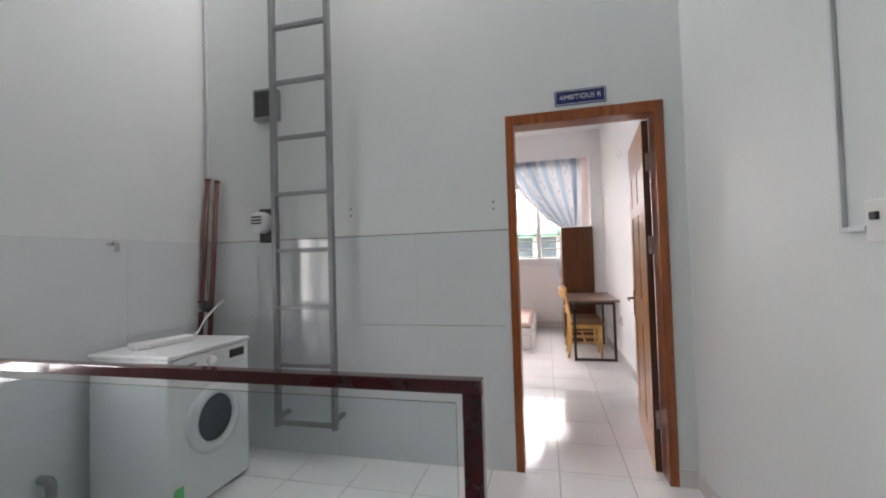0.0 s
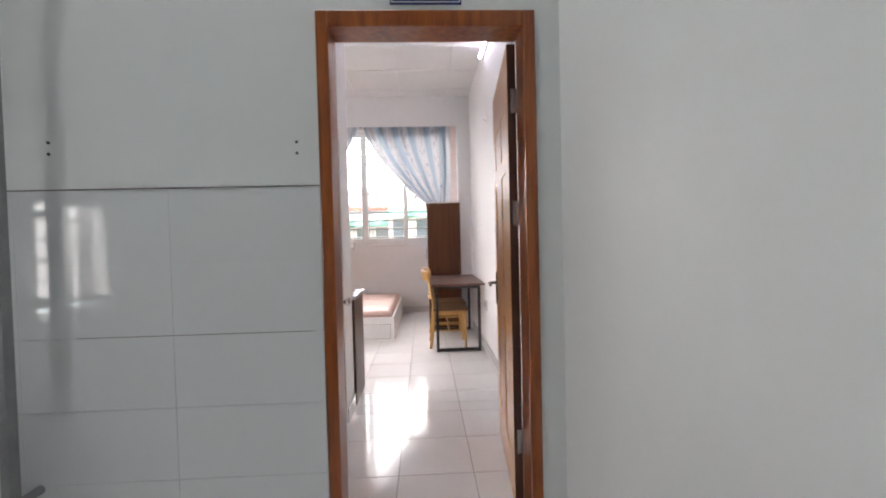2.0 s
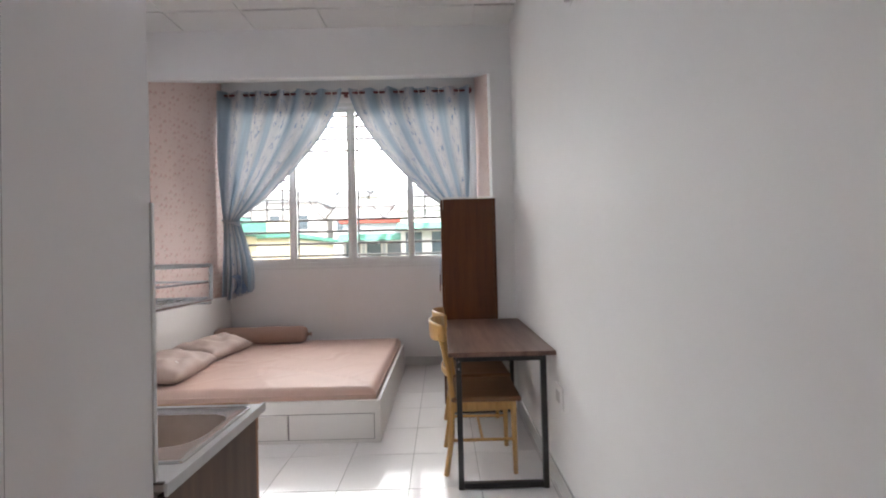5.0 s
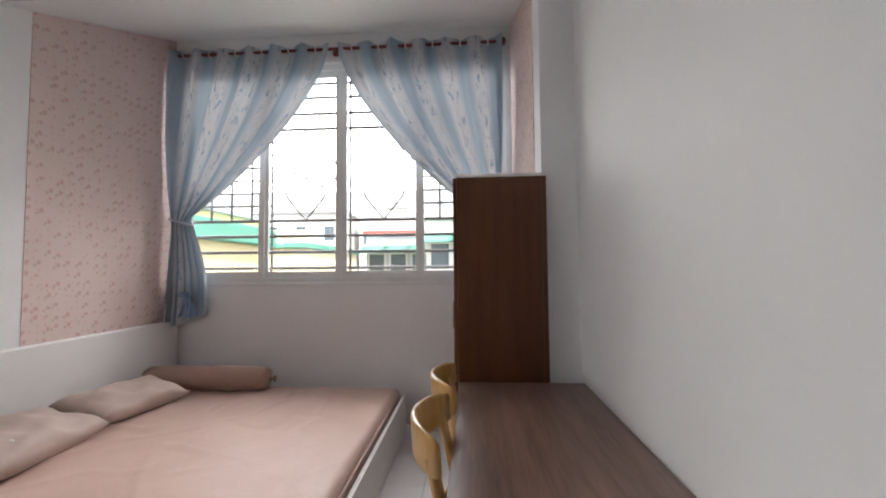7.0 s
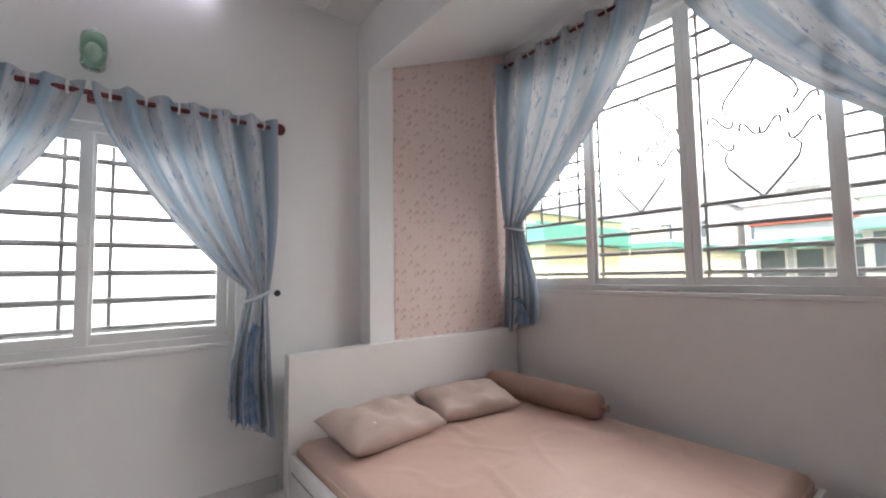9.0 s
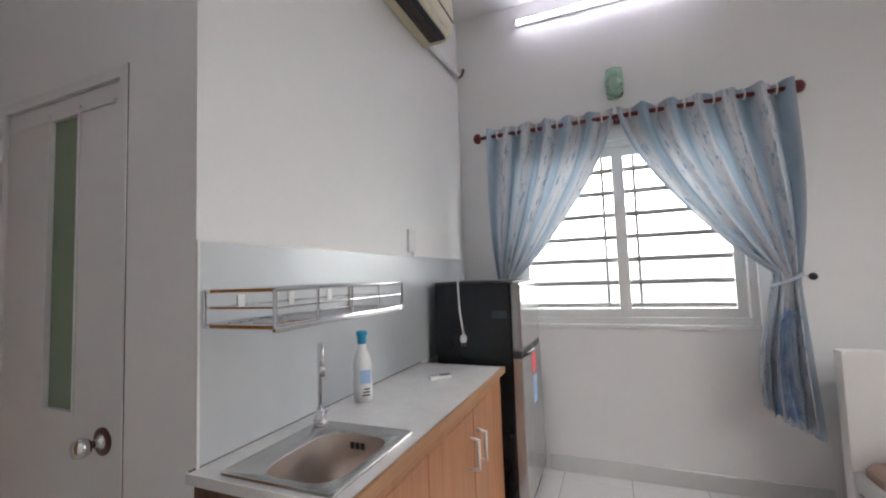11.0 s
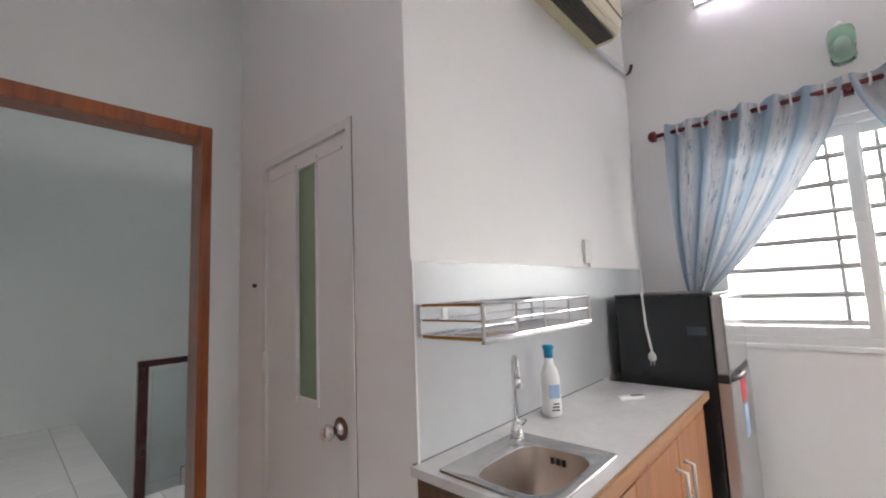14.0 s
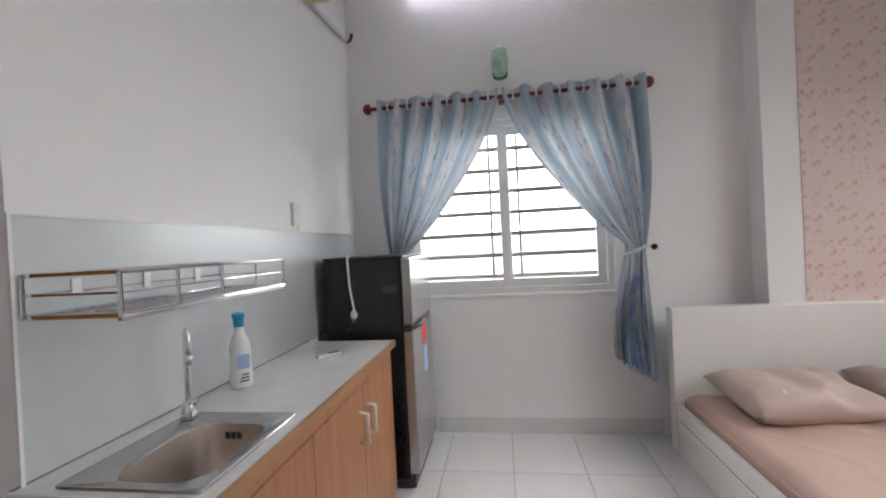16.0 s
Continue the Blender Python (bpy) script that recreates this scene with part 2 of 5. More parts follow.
FRIDGESTEEL = mat("brushed_silver_door", (0.46, 0.455, 0.45), 0.25, 0.85, (0.38, 0.375, 0.37), 5, 0.6, stretch=(20, 20, 1), rough_var=0.06)
CHROME = mat("chrome", (0.75, 0.75, 0.76), 0.08, 1.0, (0.65, 0.65, 0.66), 10, 0.4)
STEEL = mat("brushed_stainless_steel", (0.56, 0.55, 0.54), 0.24, 1.0, (0.46, 0.45, 0.44), 9, 0.6, 0.03, 40, rough_var=0.07)
BOWL = mat("sink_bowl_steel", (0.64, 0.56, 0.51), 0.42, 1.0, (0.54, 0.47, 0.43), 6, 0.7, 0.03, 30, rough_var=0.07)
GALV = mat("grey_painted_steel_ladder", (0.30, 0.31, 0.315), 0.45, 0.3, (0.22, 0.225, 0.23), 9, 0.8, 0.1, 60)
SPLASH = mat("satin_aluminium_backsplash", (0.56, 0.58, 0.60), 0.42, 0.3, (0.51, 0.53, 0.55), 2.5, 0.6, 0.03, 20, rough_var=0.06)
COUNTER = mat("white_marbled_counter", (0.74, 0.74, 0.735), 0.2, 0, (0.58, 0.575, 0.57), 4.5, 0.7, rough_var=0.05)
PLASTIC = mat("white_plastic", (0.78, 0.78, 0.77), 0.35, 0, (0.72, 0.72, 0.70), 6, 0.5)
WMBODY = mat("white_enamel", (0.76, 0.79, 0.79), 0.25, 0, (0.70, 0.73, 0.73), 4, 0.4)
CREAM = mat("yellowed_cream_plastic", (0.66, 0.61, 0.42), 0.4, 0, (0.56, 0.50, 0.33), 6, 0.7)
DARK = mat("dark_plastic", (0.03, 0.03, 0.032), 0.35, 0, (0.05, 0.05, 0.05), 9, 0.5)
DARKGLASS = mat("dark_porthole_glass", (0.03, 0.045, 0.055), 0.06, 0, (0.05, 0.07, 0.08), 5, 0.6)
BLUE = mat("blue_cap_plastic", (0.01, 0.30, 0.55), 0.35)
SIGNBLUE = mat("navy_sign_plate", (0.012, 0.022, 0.13), 0.4)
LETTER = mat("white_lettering", (0.80, 0.80, 0.82), 0.5)
PALEBLUE = mat("pale_blue_label", (0.35, 0.50, 0.72), 0.5)
GREENSTICK = mat("green_sticker", (0.10, 0.55, 0.16), 0.5)
REDSTICK = mat("red_sticker", (0.60, 0.04, 0.06), 0.5)
PVC = mat("white_pvc_panel", (0.77, 0.765, 0.76), 0.3, 0, (0.72, 0.715, 0.71), 3, 0.4)
GREENGLASS = mat("frosted_green_glass", (0.24, 0.31, 0.20), 0.25, 0, (0.20, 0.26, 0.17), 6, 0.5)
LAMPGREEN = glass("pale_green_lamp_glass", (0.66, 0.93, 0.76), 0.12)
PIPE = mat("brown_pipe", (0.13, 0.045, 0.03), 0.4, 0, (0.09, 0.03, 0.02), 8, 0.6)
CONDUIT = mat("white_conduit", (0.66, 0.68, 0.70), 0.4)
LACQUER = mat("dark_red_lacquered_rail", (0.062, 0.004, 0.007), 0.14, 0, (0.042, 0.003, 0.005), 7, 0.6, coat=0.5)
ALU = mat("white_aluminium_profile", (0.78, 0.78, 0.77), 0.35, 0.1, (0.70, 0.70, 0.69), 6, 0.5)
BARS = mat("grey_window_bars", (0.19, 0.18, 0.18), 0.5, 0.1, (0.13, 0.125, 0.12), 12, 0.6)
CLEAR = glass("clear_window_glass", (1, 1, 1))
BALGLASS = glass("tinted_balustrade_glass", (0.90, 0.965, 0.97))
TUBE = glow("lit_tube", (0.86, 0.82, 1.0), TUBE_POWER)


# ---- building helpers ----
ORG = {}


def thing(name, base, label, category, group="", kind=""):
    ob = new(name)
    ob.empty_display_size = 0.1
    ob.location = base
    ORG[ob] = Vector(base)
    return tagged(ob, label, category, group, kind)


def part(name, bm, material, parent=None, label="", smooth=False):
    me = bpy.data.meshes.new(name)
    org = ORG.get(parent, Vector((0, 0, 0)))
    bmesh.ops.translate(bm, verts=bm.verts, vec=-org)
    bm.normal_update()
    bm.to_mesh(me)
    bm.free()
    me.materials.append(material)
    if smooth:
        me.polygons.foreach_set("use_smooth", [True] * len(me.polygons))
    ob = new(name, me)
    if parent:
        ob.parent = parent
    ORG[ob] = org
    if label:
        tagged(ob, label)
    return ob


def structure(name, bm, material, label, category):
    return tagged(part(name, bm, material), label, category, kind="structure")


def single(name, bm, material, base, label, category, group="", smooth=False):
    """A thing of one mesh, with its origin at its base."""
    bmesh.ops.translate(bm, verts=bm.verts, vec=-Vector(base))
    ob = part(name, bm, material, None, "", smooth)
    ob.location = base
    ORG[ob] = Vector(base)
    return tagged(ob, label, category, group)


def box(lo, hi, bev=0.0, bm=None, seg=2):
    bm = bm or bmesh.new()
    lo, hi = Vector(lo), Vector(hi)
    made = bmesh.ops.create_cube(bm, size=1.0, matrix=Matrix.Translation((lo + hi) / 2) @ Matrix.Diagonal((*(hi - lo), 1)))
    if bev:
        edges = list({e for v in made["verts"] for e in v.link_edges})
        bmesh.ops.bevel(bm, geom=edges, offset=bev, segments=seg, profile=0.5, affect="EDGES")
    return bm


def rod(p0, p1, r, bm=None, seg=14, r2=None):
    bm = bm or bmesh.new()
    p0, p1 = Vector(p0), Vector(p1)
    d = p1 - p0
    m = Matrix.Translation((p0 + p1) / 2) @ d.to_track_quat("Z", "Y").to_matrix().to_4x4()
    bmesh.ops.create_cone(bm, cap_ends=True, segments=seg, radius1=r, radius2=r if r2 is None else r2, depth=d.length, matrix=m)
    return bm


def ball(c, r, bm=None, scale=(1, 1, 1), seg=16):
    bm = bm or bmesh.new()
    bmesh.ops.create_uvsphere(bm, u_segments=seg, v_segments=seg // 2 + 2, radius=r, matrix=Matrix.Translation(c) @ Matrix.Diagonal((*scale, 1)))
    return bm


def tube(pts, r, bm=None, seg=8, closed=False):
    bm = bm or bmesh.new()
    pts = [Vector(p) for p in pts]
    rings = []
    count = len(pts)
    for i, p in enumerate(pts):
        a = pts[(i - 1) % count] if closed or i else p
        b = pts[(i + 1) % count] if closed or i < count - 1 else p
        q = (b - a).to_track_quat("Z", "Y")
        rings.append([bm.verts.new(p + q @ Vector((r * math.cos(k * math.tau / seg), r * math.sin(k * math.tau / seg), 0))) for k in range(seg)])
    for i in range(count if closed else count - 1):
        a, b = rings[i], rings[(i + 1) % count]
        off = min(range(seg), key=lambda o: (a[0].co - b[o].co).length)
        for k in range(seg):
            bm.faces.new((a[k], a[(k + 1) % seg], b[(k + 1 + off) % seg], b[(k + off) % seg]))
    if not closed:
        bm.faces.new(rings[0][::-1])
        bm.faces.new(rings[-1])
    return bm


def lathe(profile, c, bm=None, seg=24, axis="Z"):
    bm = bm or bmesh.new()
    rings = []
    for r, h in profile:
        ring = []
        for k in range(seg):
            a = k * math.tau / seg
            u, v = r * math.cos(a), r * math.sin(a)
            ring.append(bm.verts.new(Vector(c) + Vector({"Z": (u, v, h), "X": (h, u, v), "Y": (v, h, u)}[axis])))
        rings.append(ring)
    for a, b in zip(rings, rings[1:]):
        for k in range(seg):
            bm.faces.new((a[k], a[(k + 1) % seg], b[(k + 1) % seg], b[k]))
    bm.faces.new(rings[0][::-1])
    bm.faces.new(rings[-1])
    return bm


def wall(lo, hi, holes=(), axis=0):
    """A wall slab with rectangular openings. axis: the level direction along the wall; holes: (a0, a1, z0, z1)."""
    bm = bmesh.new()
    lo, hi = Vector(lo), Vector(hi)
    spots = sorted({lo[axis], hi[axis], *(h[0] for h in holes), *(h[1] for h in holes)})
    for a, b in zip(spots, spots[1:]):
        mid = (a + b) / 2
        cut = sorted((h[2], h[3]) for h in holes if h[0] < mid < h[1])
        z = lo.z
        for z0, z1 in [*cut, (hi.z, hi.z)]:
            if z0 - z > 1e-4:
                l2, h2 = lo.copy(), hi.copy()
                l2[axis], h2[axis], l2.z, h2.z = a, b, z, z0
                box(l2, h2, bm=bm)
            z = z1
    bmesh.ops.remove_doubles(bm, verts=bm.verts, dist=1e-5)
    return bm


def frame_rect(axis, at, depth, a0, a1, z0, z1, w, bm=None, bev=0.002):
    """Four bars round a rectangle in the plane whose normal is axis (0: x, 1: y)."""
    bm = bm or bmesh.new()

    def bar(p, q, s, t):
        if axis == 1:
            box((p, at, s), (q, at + depth, t), bev, bm)
        else:
            box((at, p, s), (at + depth, q, t), bev, bm)
    bar(a0, a0 + w, z0, z1)
    bar(a1 - w, a1, z0, z1)
    bar(a0 + w, a1 - w, z0, z0 + w)
    bar(a0 + w, a1 - w, z1 - w, z1)
    return bm


# ---- the room's shell ----
H = 3.21
structure("wall_west", wall((-3.38, 0.12, -0.02), (-3.2, 5.6, 3.6), [(1.78, 3.18, 0.95, 2.14)], 1), PAINT, "white painted wall with a side window", "wall")
structure("wall_east", box((0.125, 0.12, -0.02), (0.3, 5.6, 3.6)), PAINT, "plain white painted wall beside the table", "wall")
structure("wall_south", wall((-3.38, 0, -0.02), (0.05, 0.12, 4.4), [(-0.95, -0.055, -0.02, 2.18)], 0), PAINT_HALL, "white painted wall with the bedroom doorway", "wall")
structure("wall_north", wall((-3.38, 5.42, -0.02), (0.3, 5.6, 3.6), [(-3.0, -0.1, 1.185, 3.12)], 0), PAINT, "white painted wall below and around the wide window", "wall")
structure("wall_bathroom", wall((-1.19, 0.12, -0.02), (-1.09, 1.41, H), [(0.40, 1.12, -0.02, 1.955)], 1), PAINT, "white bathroom partition wall with a narrow door", "wall")
structure("wall_kitchen", box((-3.2, 1.31, -0.02), (-1.19, 1.41, H)), PAINT, "white wall behind the kitchen counter", "wall")
structure("pilaster_west", box((-3.2, 4.0, -0.02), (-3.05, 5.42, 3.5)), PAINT, "white pilaster beside the window niche", "wall")
structure("pilaster_east", box((-0.05, 4.0, -0.02), (0.125, 5.42, 3.5)), PAINT, "white pilaster behind the wardrobe", "wall")
bm = bmesh.new()
vs = [bm.verts.new((x, y, z)) for x in (-3.05, -0.05) for y, z in ((4.0, 2.80), (5.42, 3.378), (5.42, 3.55), (4.0, 3.55))]
for q in ((3, 2, 1, 0), (4, 5, 6, 7), (0, 1, 5, 4), (1, 2, 6, 5), (2, 3, 7, 6), (3, 0, 4, 7)):
    bm.faces.new([vs[i] for i in q])
structure("niche_soffit", bm, PAINT, "white sloping soffit above the window niche", "beam")


def slope_z(y):
    return 2.80 + (y - 4.0) * 0.407


for side, x0, x1, low in (("west", -3.05, -3.046, 0.6), ("east", -0.054, -0.05, 0.1)):
    bm = bmesh.new()
    vs = [bm.verts.new((x, y, z)) for x in (x0, x1) for y, z in ((4.2, low), (5.41, low), (5.41, slope_z(5.41) - 0.003), (4.2, slope_z(4.2) - 0.003))]
    for q in ((3, 2, 1, 0), (4, 5, 6, 7), (0, 1, 5, 4), (1, 2, 6, 5), (2, 3, 7, 6), (3, 0, 4, 7)):
        bm.faces.new([vs[i] for i in q])
    bmesh.ops.recalc_face_normals(bm, faces=bm.faces)
    structure("wallpaper_" + side, bm, PAPER, "pink floral wallpaper on the niche's side wall", "wallpaper")

# suspended ceiling: boards in a thin grid
bm = bmesh.new()
box((-3.2, 0.12, H + 0.012), (0.125, 4.0, H + 0.05), bm=bm)
x = -3.2
while x < 0.12:
    y = 0.12
    while y < 3.99:
        box((x + 0.010, y + 0.010, H), (min(x + 0.590, 0.125), min(y + 0.590, 4.0), H + 0.012), 0, bm)
        y += 0.6
    x += 0.6
structure("ceiling", bm, CEIL, "white suspended ceiling boards in a square grid", "ceiling")
structure("roof_slab", box((-3.38, 0.12, 3.6), (0.3, 5.6, 3.75)), PAINT, "concrete slab above the bedroom", "slab")

# floor bed under the tiles
structure("floor", box((-3.38, 0.0, -0.12), (0.3, 5.6, -0.004)), GROUT, "white glossy ceramic tile floor with grey joints", "floor")
for n, (lo, hi) in enumerate((((0.113, 0.93, 0), (0.125, 4.0, 0.1)), ((-3.2, 1.96, 0), (-3.188, 3.43, 0.1)), ((-0.94, 5.408, 0), (-0.05, 5.42, 0.1)),
                              ((-1.09, 1.12, 0), (-1.078, 1.40, 0.1)), ((-1.09, 0.12, 0), (-0.96, 0.132, 0.1)))):
    structure("baseboard" if not n else "baseboard_%d" % n, box(lo, hi, 0.002), SKIRT, "pale tiled skirting along the wall foot", "baseboard")

# ---- the hall's shell ----
structure("wall_hall_east", box((0.05, -4.2, -2.9), (0.3, 0.12, 4.4)), PAINT_HALL, "plain cool white hall wall with a switch", "wall")
structure("wall_hall_west", wall((-3.38, -4.2, -2.9), (-3.2, 0.0, 4.4), [(-1.97, -1.25, 0.74, 1.62)], 1), PAINT_HALL, "cool white hall wall behind the washing machine", "wall")
structure("wall_hall_south", box((-3.38, -4.35, -2.9), (0.3, -4.2, 4.4)), PAINT_HALL, "plain white wall at the end of the hall", "wall")
structure("hall_ceiling", box((-3.38, -4.35, 4.4), (-2.75, 0.12, 4.5)), PAINT_HALL, "white hall ceiling beside the roof hatch", "ceiling")
structure("hall_ceiling_2", box((-0.7, -4.35, 4.4), (0.3, 0.12, 4.5)), PAINT_HALL, "white hall ceiling", "ceiling")
structure("hall_ceiling_3", box((-2.75, -4.35, 4.4), (-0.7, -0.85, 4.5)), PAINT_HALL, "white hall ceiling", "ceiling")
structure("hatch_curb", box((-2.75, -0.95, 4.5), (-0.7, -0.85, 6.0)), PAINT_HALL, "white upstand wall of the roof hatch", "wall")
structure("hatch_curb_2", box((-2.85, -0.95, 4.5), (-2.75, 0.12, 6.0)), PAINT_HALL, "white upstand wall of the roof hatch", "wall")
structure("hatch_curb_3", box((-0.7, -0.95, 4.5), (-0.6, 0.12, 6.0)), PAINT_HALL, "white upstand wall of the roof hatch", "wall")
structure("dado_edge", box((-3.2, -0.0085, 1.474), (-0.953, 0.0, 1.479)), JOINT, "dark joint line along the top of the tile dado", "trim")
structure("hall_floor", box((-3.38, -1.28, -0.2), (0.05, 0.0, -0.004)), GROUT, "white tiled landing floor", "floor")
structure("hall_floor_2", box((-0.93, -4.2, -0.2), (0.05, -1.28, -0.004)), GROUT, "white tiled passage floor", "floor")
structure("stairwell_floor", box((-3.38, -4.2, -2.95), (0.05, 0.0, -2.85)), FLOOR_TILE, "tiled floor at the foot of the stairwell", "floor")
structure("stairwell_wall", box((-3.2, -1.28, -2.85), (0.05, -1.18, -0.2)), PAINT_HALL, "white wall below the landing", "wall")
structure("stairwell_wall_2", box((-0.93, -4.2, -2.85), (-0.83, -1.28, -0.2)), PAINT_HALL, "white wall below the passage", "wall")
structure("hall_baseboard", box((0.038, -4.2, 0), (0.05, -0.012, 0.1), 0.002), SKIRT, "pale tiled skirting along the hall", "baseboard")
structure("hall_baseboard_2", box((-0.055, -0.012, 0), (0.05, 0.0, 0.1), 0.002), SKIRT, "short tiled skirting beside the door frame", "baseboard")


# ---- windows ----
def window_north():
    w = thing("window_1", (-1.55, 5.5, 1.185), "wide white aluminium sliding window with four panes", "window", kind="structure")
    part("window_frame", frame_rect(1, 5.455, 0.09, -3.0, -0.1, 1.185, 3.12, 0.045), ALU, w)
    for n in range(4):
        a = -2.955 + n * 0.7025
        y = 5.47 + 0.03 * (n in (1, 2))
        sash = part("sash", frame_rect(1, y, 0.025, a - 0.012 * (n != 2) + 0.001 * (n == 2), a + 0.7025 + 0.012 * (n != 1) - 0.001 * (n == 1), 1.23, 3.075, 0.05), ALU, w)
        p = part("pane", box((a + 0.035, y + 0.010, 1.275), (a + 0.667, y + 0.015, 3.03)), CLEAR, sash)
        p.visible_shadow = False
    part("window_sill", box((-3.03, 5.405, 1.155), (-0.07, 5.46, 1.185), 0.004), ALU, w)


def s_curl(cx, cz, reach, side, y):
    """A flat S-shaped iron curl that climbs away from the bay's middle."""
    pts = []
    for k in range(21):
        q = k / 10 - 1
        bend = 0.022 * math.sin(q * 3.6)
        hook = max(0, abs(q) - 0.75) * 0.5 * (1 if q > 0 else -1)
        pts.append((cx + side * (q * reach / 2 - hook * 0.12), y, cz + q * reach * 0.28 + bend - hook * 0.25))
    return pts


def grille_north():
    g = thing("window_grille", (-1.55, 5.57, 1.2), "grey wrought-iron window grille with bars and scrollwork", "window grille")
    y = 5.57
    for z in (1.31, 1.455, 1.60, 1.74, 2.58, 2.72, 2.87, 3.0):
        part("bar", rod((-2.99, y, z), (-0.11, y, z), 0.0145, seg=8), BARS, g)
    for a0, a1 in ((-2.99, -2.22), (-0.87, -0.11)):
        for n in range(6):
            z = 1.88 + n * 0.117
            part("bar", rod((a0, y, z), (a1, y, z), 0.011, seg=6), BARS, g)
        for n in range(5):
            x = a0 + (a1 - a0) * n / 4
            part("upright", rod((x, y + 0.014, 1.74 if n not in (0, 4) else 1.2), (x, y + 0.014, 3.1), 0.011, seg=8), BARS, g)
    for x in (-1.60, -1.49):
        part("upright", rod((x, y + 0.014, 1.2), (x, y + 0.014, 3.1), 0.011, seg=8), BARS, g)
    for cx in (-1.90, -1.18):
        for s in (-1, 1):
            part("ornament", tube([(cx, y, 1.745), (cx + s * 0.10, y, 1.86), (cx + s * 0.17, y, 1.95), (cx + s * 0.185, y, 2.01), (cx + s * 0.16, y, 2.045)], 0.008, seg=6), BARS, g)
            part("ornament", tube([(cx, y, 2.578), (cx + s * 0.10, y, 2.46), (cx + s * 0.17, y, 2.37), (cx + s * 0.185, y, 2.31), (cx + s * 0.16, y, 2.275)], 0.008, seg=6), BARS, g)
            part("ornament", tube(s_curl(cx + s * 0.20, 2.10, 0.17, s, y), 0.008, seg=6), BARS, g)
            part("ornament", tube(s_curl(cx + s * 0.20, 2.24, 0.17, s, y), 0.008, seg=6), BARS, g)
            part("ornament", tube(s_curl(cx + s * 0.05, 2.16, 0.13, s, y), 0.008, seg=6), BARS, g)


def window_west():
    w = thing("window_2", (-3.29, 2.48, 0.95), "white aluminium two-pane sliding window", "window", kind="structure")
    part("window_frame", frame_rect(0, -3.33, 0.10, 1.78, 3.18, 0.95, 2.14, 0.04), ALU, w)
    for n in range(2):
        a = 1.82 + n * 0.66
        xx = -3.27 - 0.03 * n
        sash = part("sash", frame_rect(0, xx, 0.025, a - (0.02 * n), a + 0.66 + 0.02 * (1 - n), 0.99, 2.10, 0.055), ALU, w)
        p = part("pane", box((xx + 0.010, a + 0.035, 1.03), (xx + 0.015, a + 0.62, 2.06)), CLEAR, sash)
        p.visible_shadow = False
        if n == 0:
            part("latch", box((xx + 0.025, a + 0.625, 1.50), (xx + 0.04, a + 0.66, 1.58), 0.004), ALU, sash)
    part("window_sill", box((-3.215, 1.74, 0.925), (-3.18, 3.22, 0.95), 0.004), ALU, w)
    g = thing("window_grille", (-3.36, 2.48, 0.97), "grey steel window grille of level bars", "window grille")
    for n in range(7):
        z = 1.06 + n * 0.152
        part("bar", rod((-3.355, 1.79, z), (-3.355, 3.17, z), 0.017, seg=8), BARS, g)
    for yy in (1.82, 2.38, 2.58, 3.14):
        part("upright", rod((-3.367, yy, 0.96), (-3.367, yy, 2.13), 0.010, seg=8), BARS, g)


def window_hall():
    w = thing("window_3", (-3.29, -1.61, 0.74), "white framed hall window with level bars", "window", kind="structure")
    part("window_frame", frame_rect(0, -3.33, 0.10, -1.97, -1.25, 0.74, 1.62, 0.045), ALU, w)
    part("mullion", box((-3.31, -1.63, 0.785), (-3.27, -1.59, 1.575), 0.003), ALU, w)
    for n in range(5):
        part("bar", rod((-3.345, -1.96, 0.86 + n * 0.15), (-3.345, -1.26, 0.86 + n * 0.15), 0.011, seg=6), BARS, w)


window_north()
grille_north()
window_west()
window_hall()


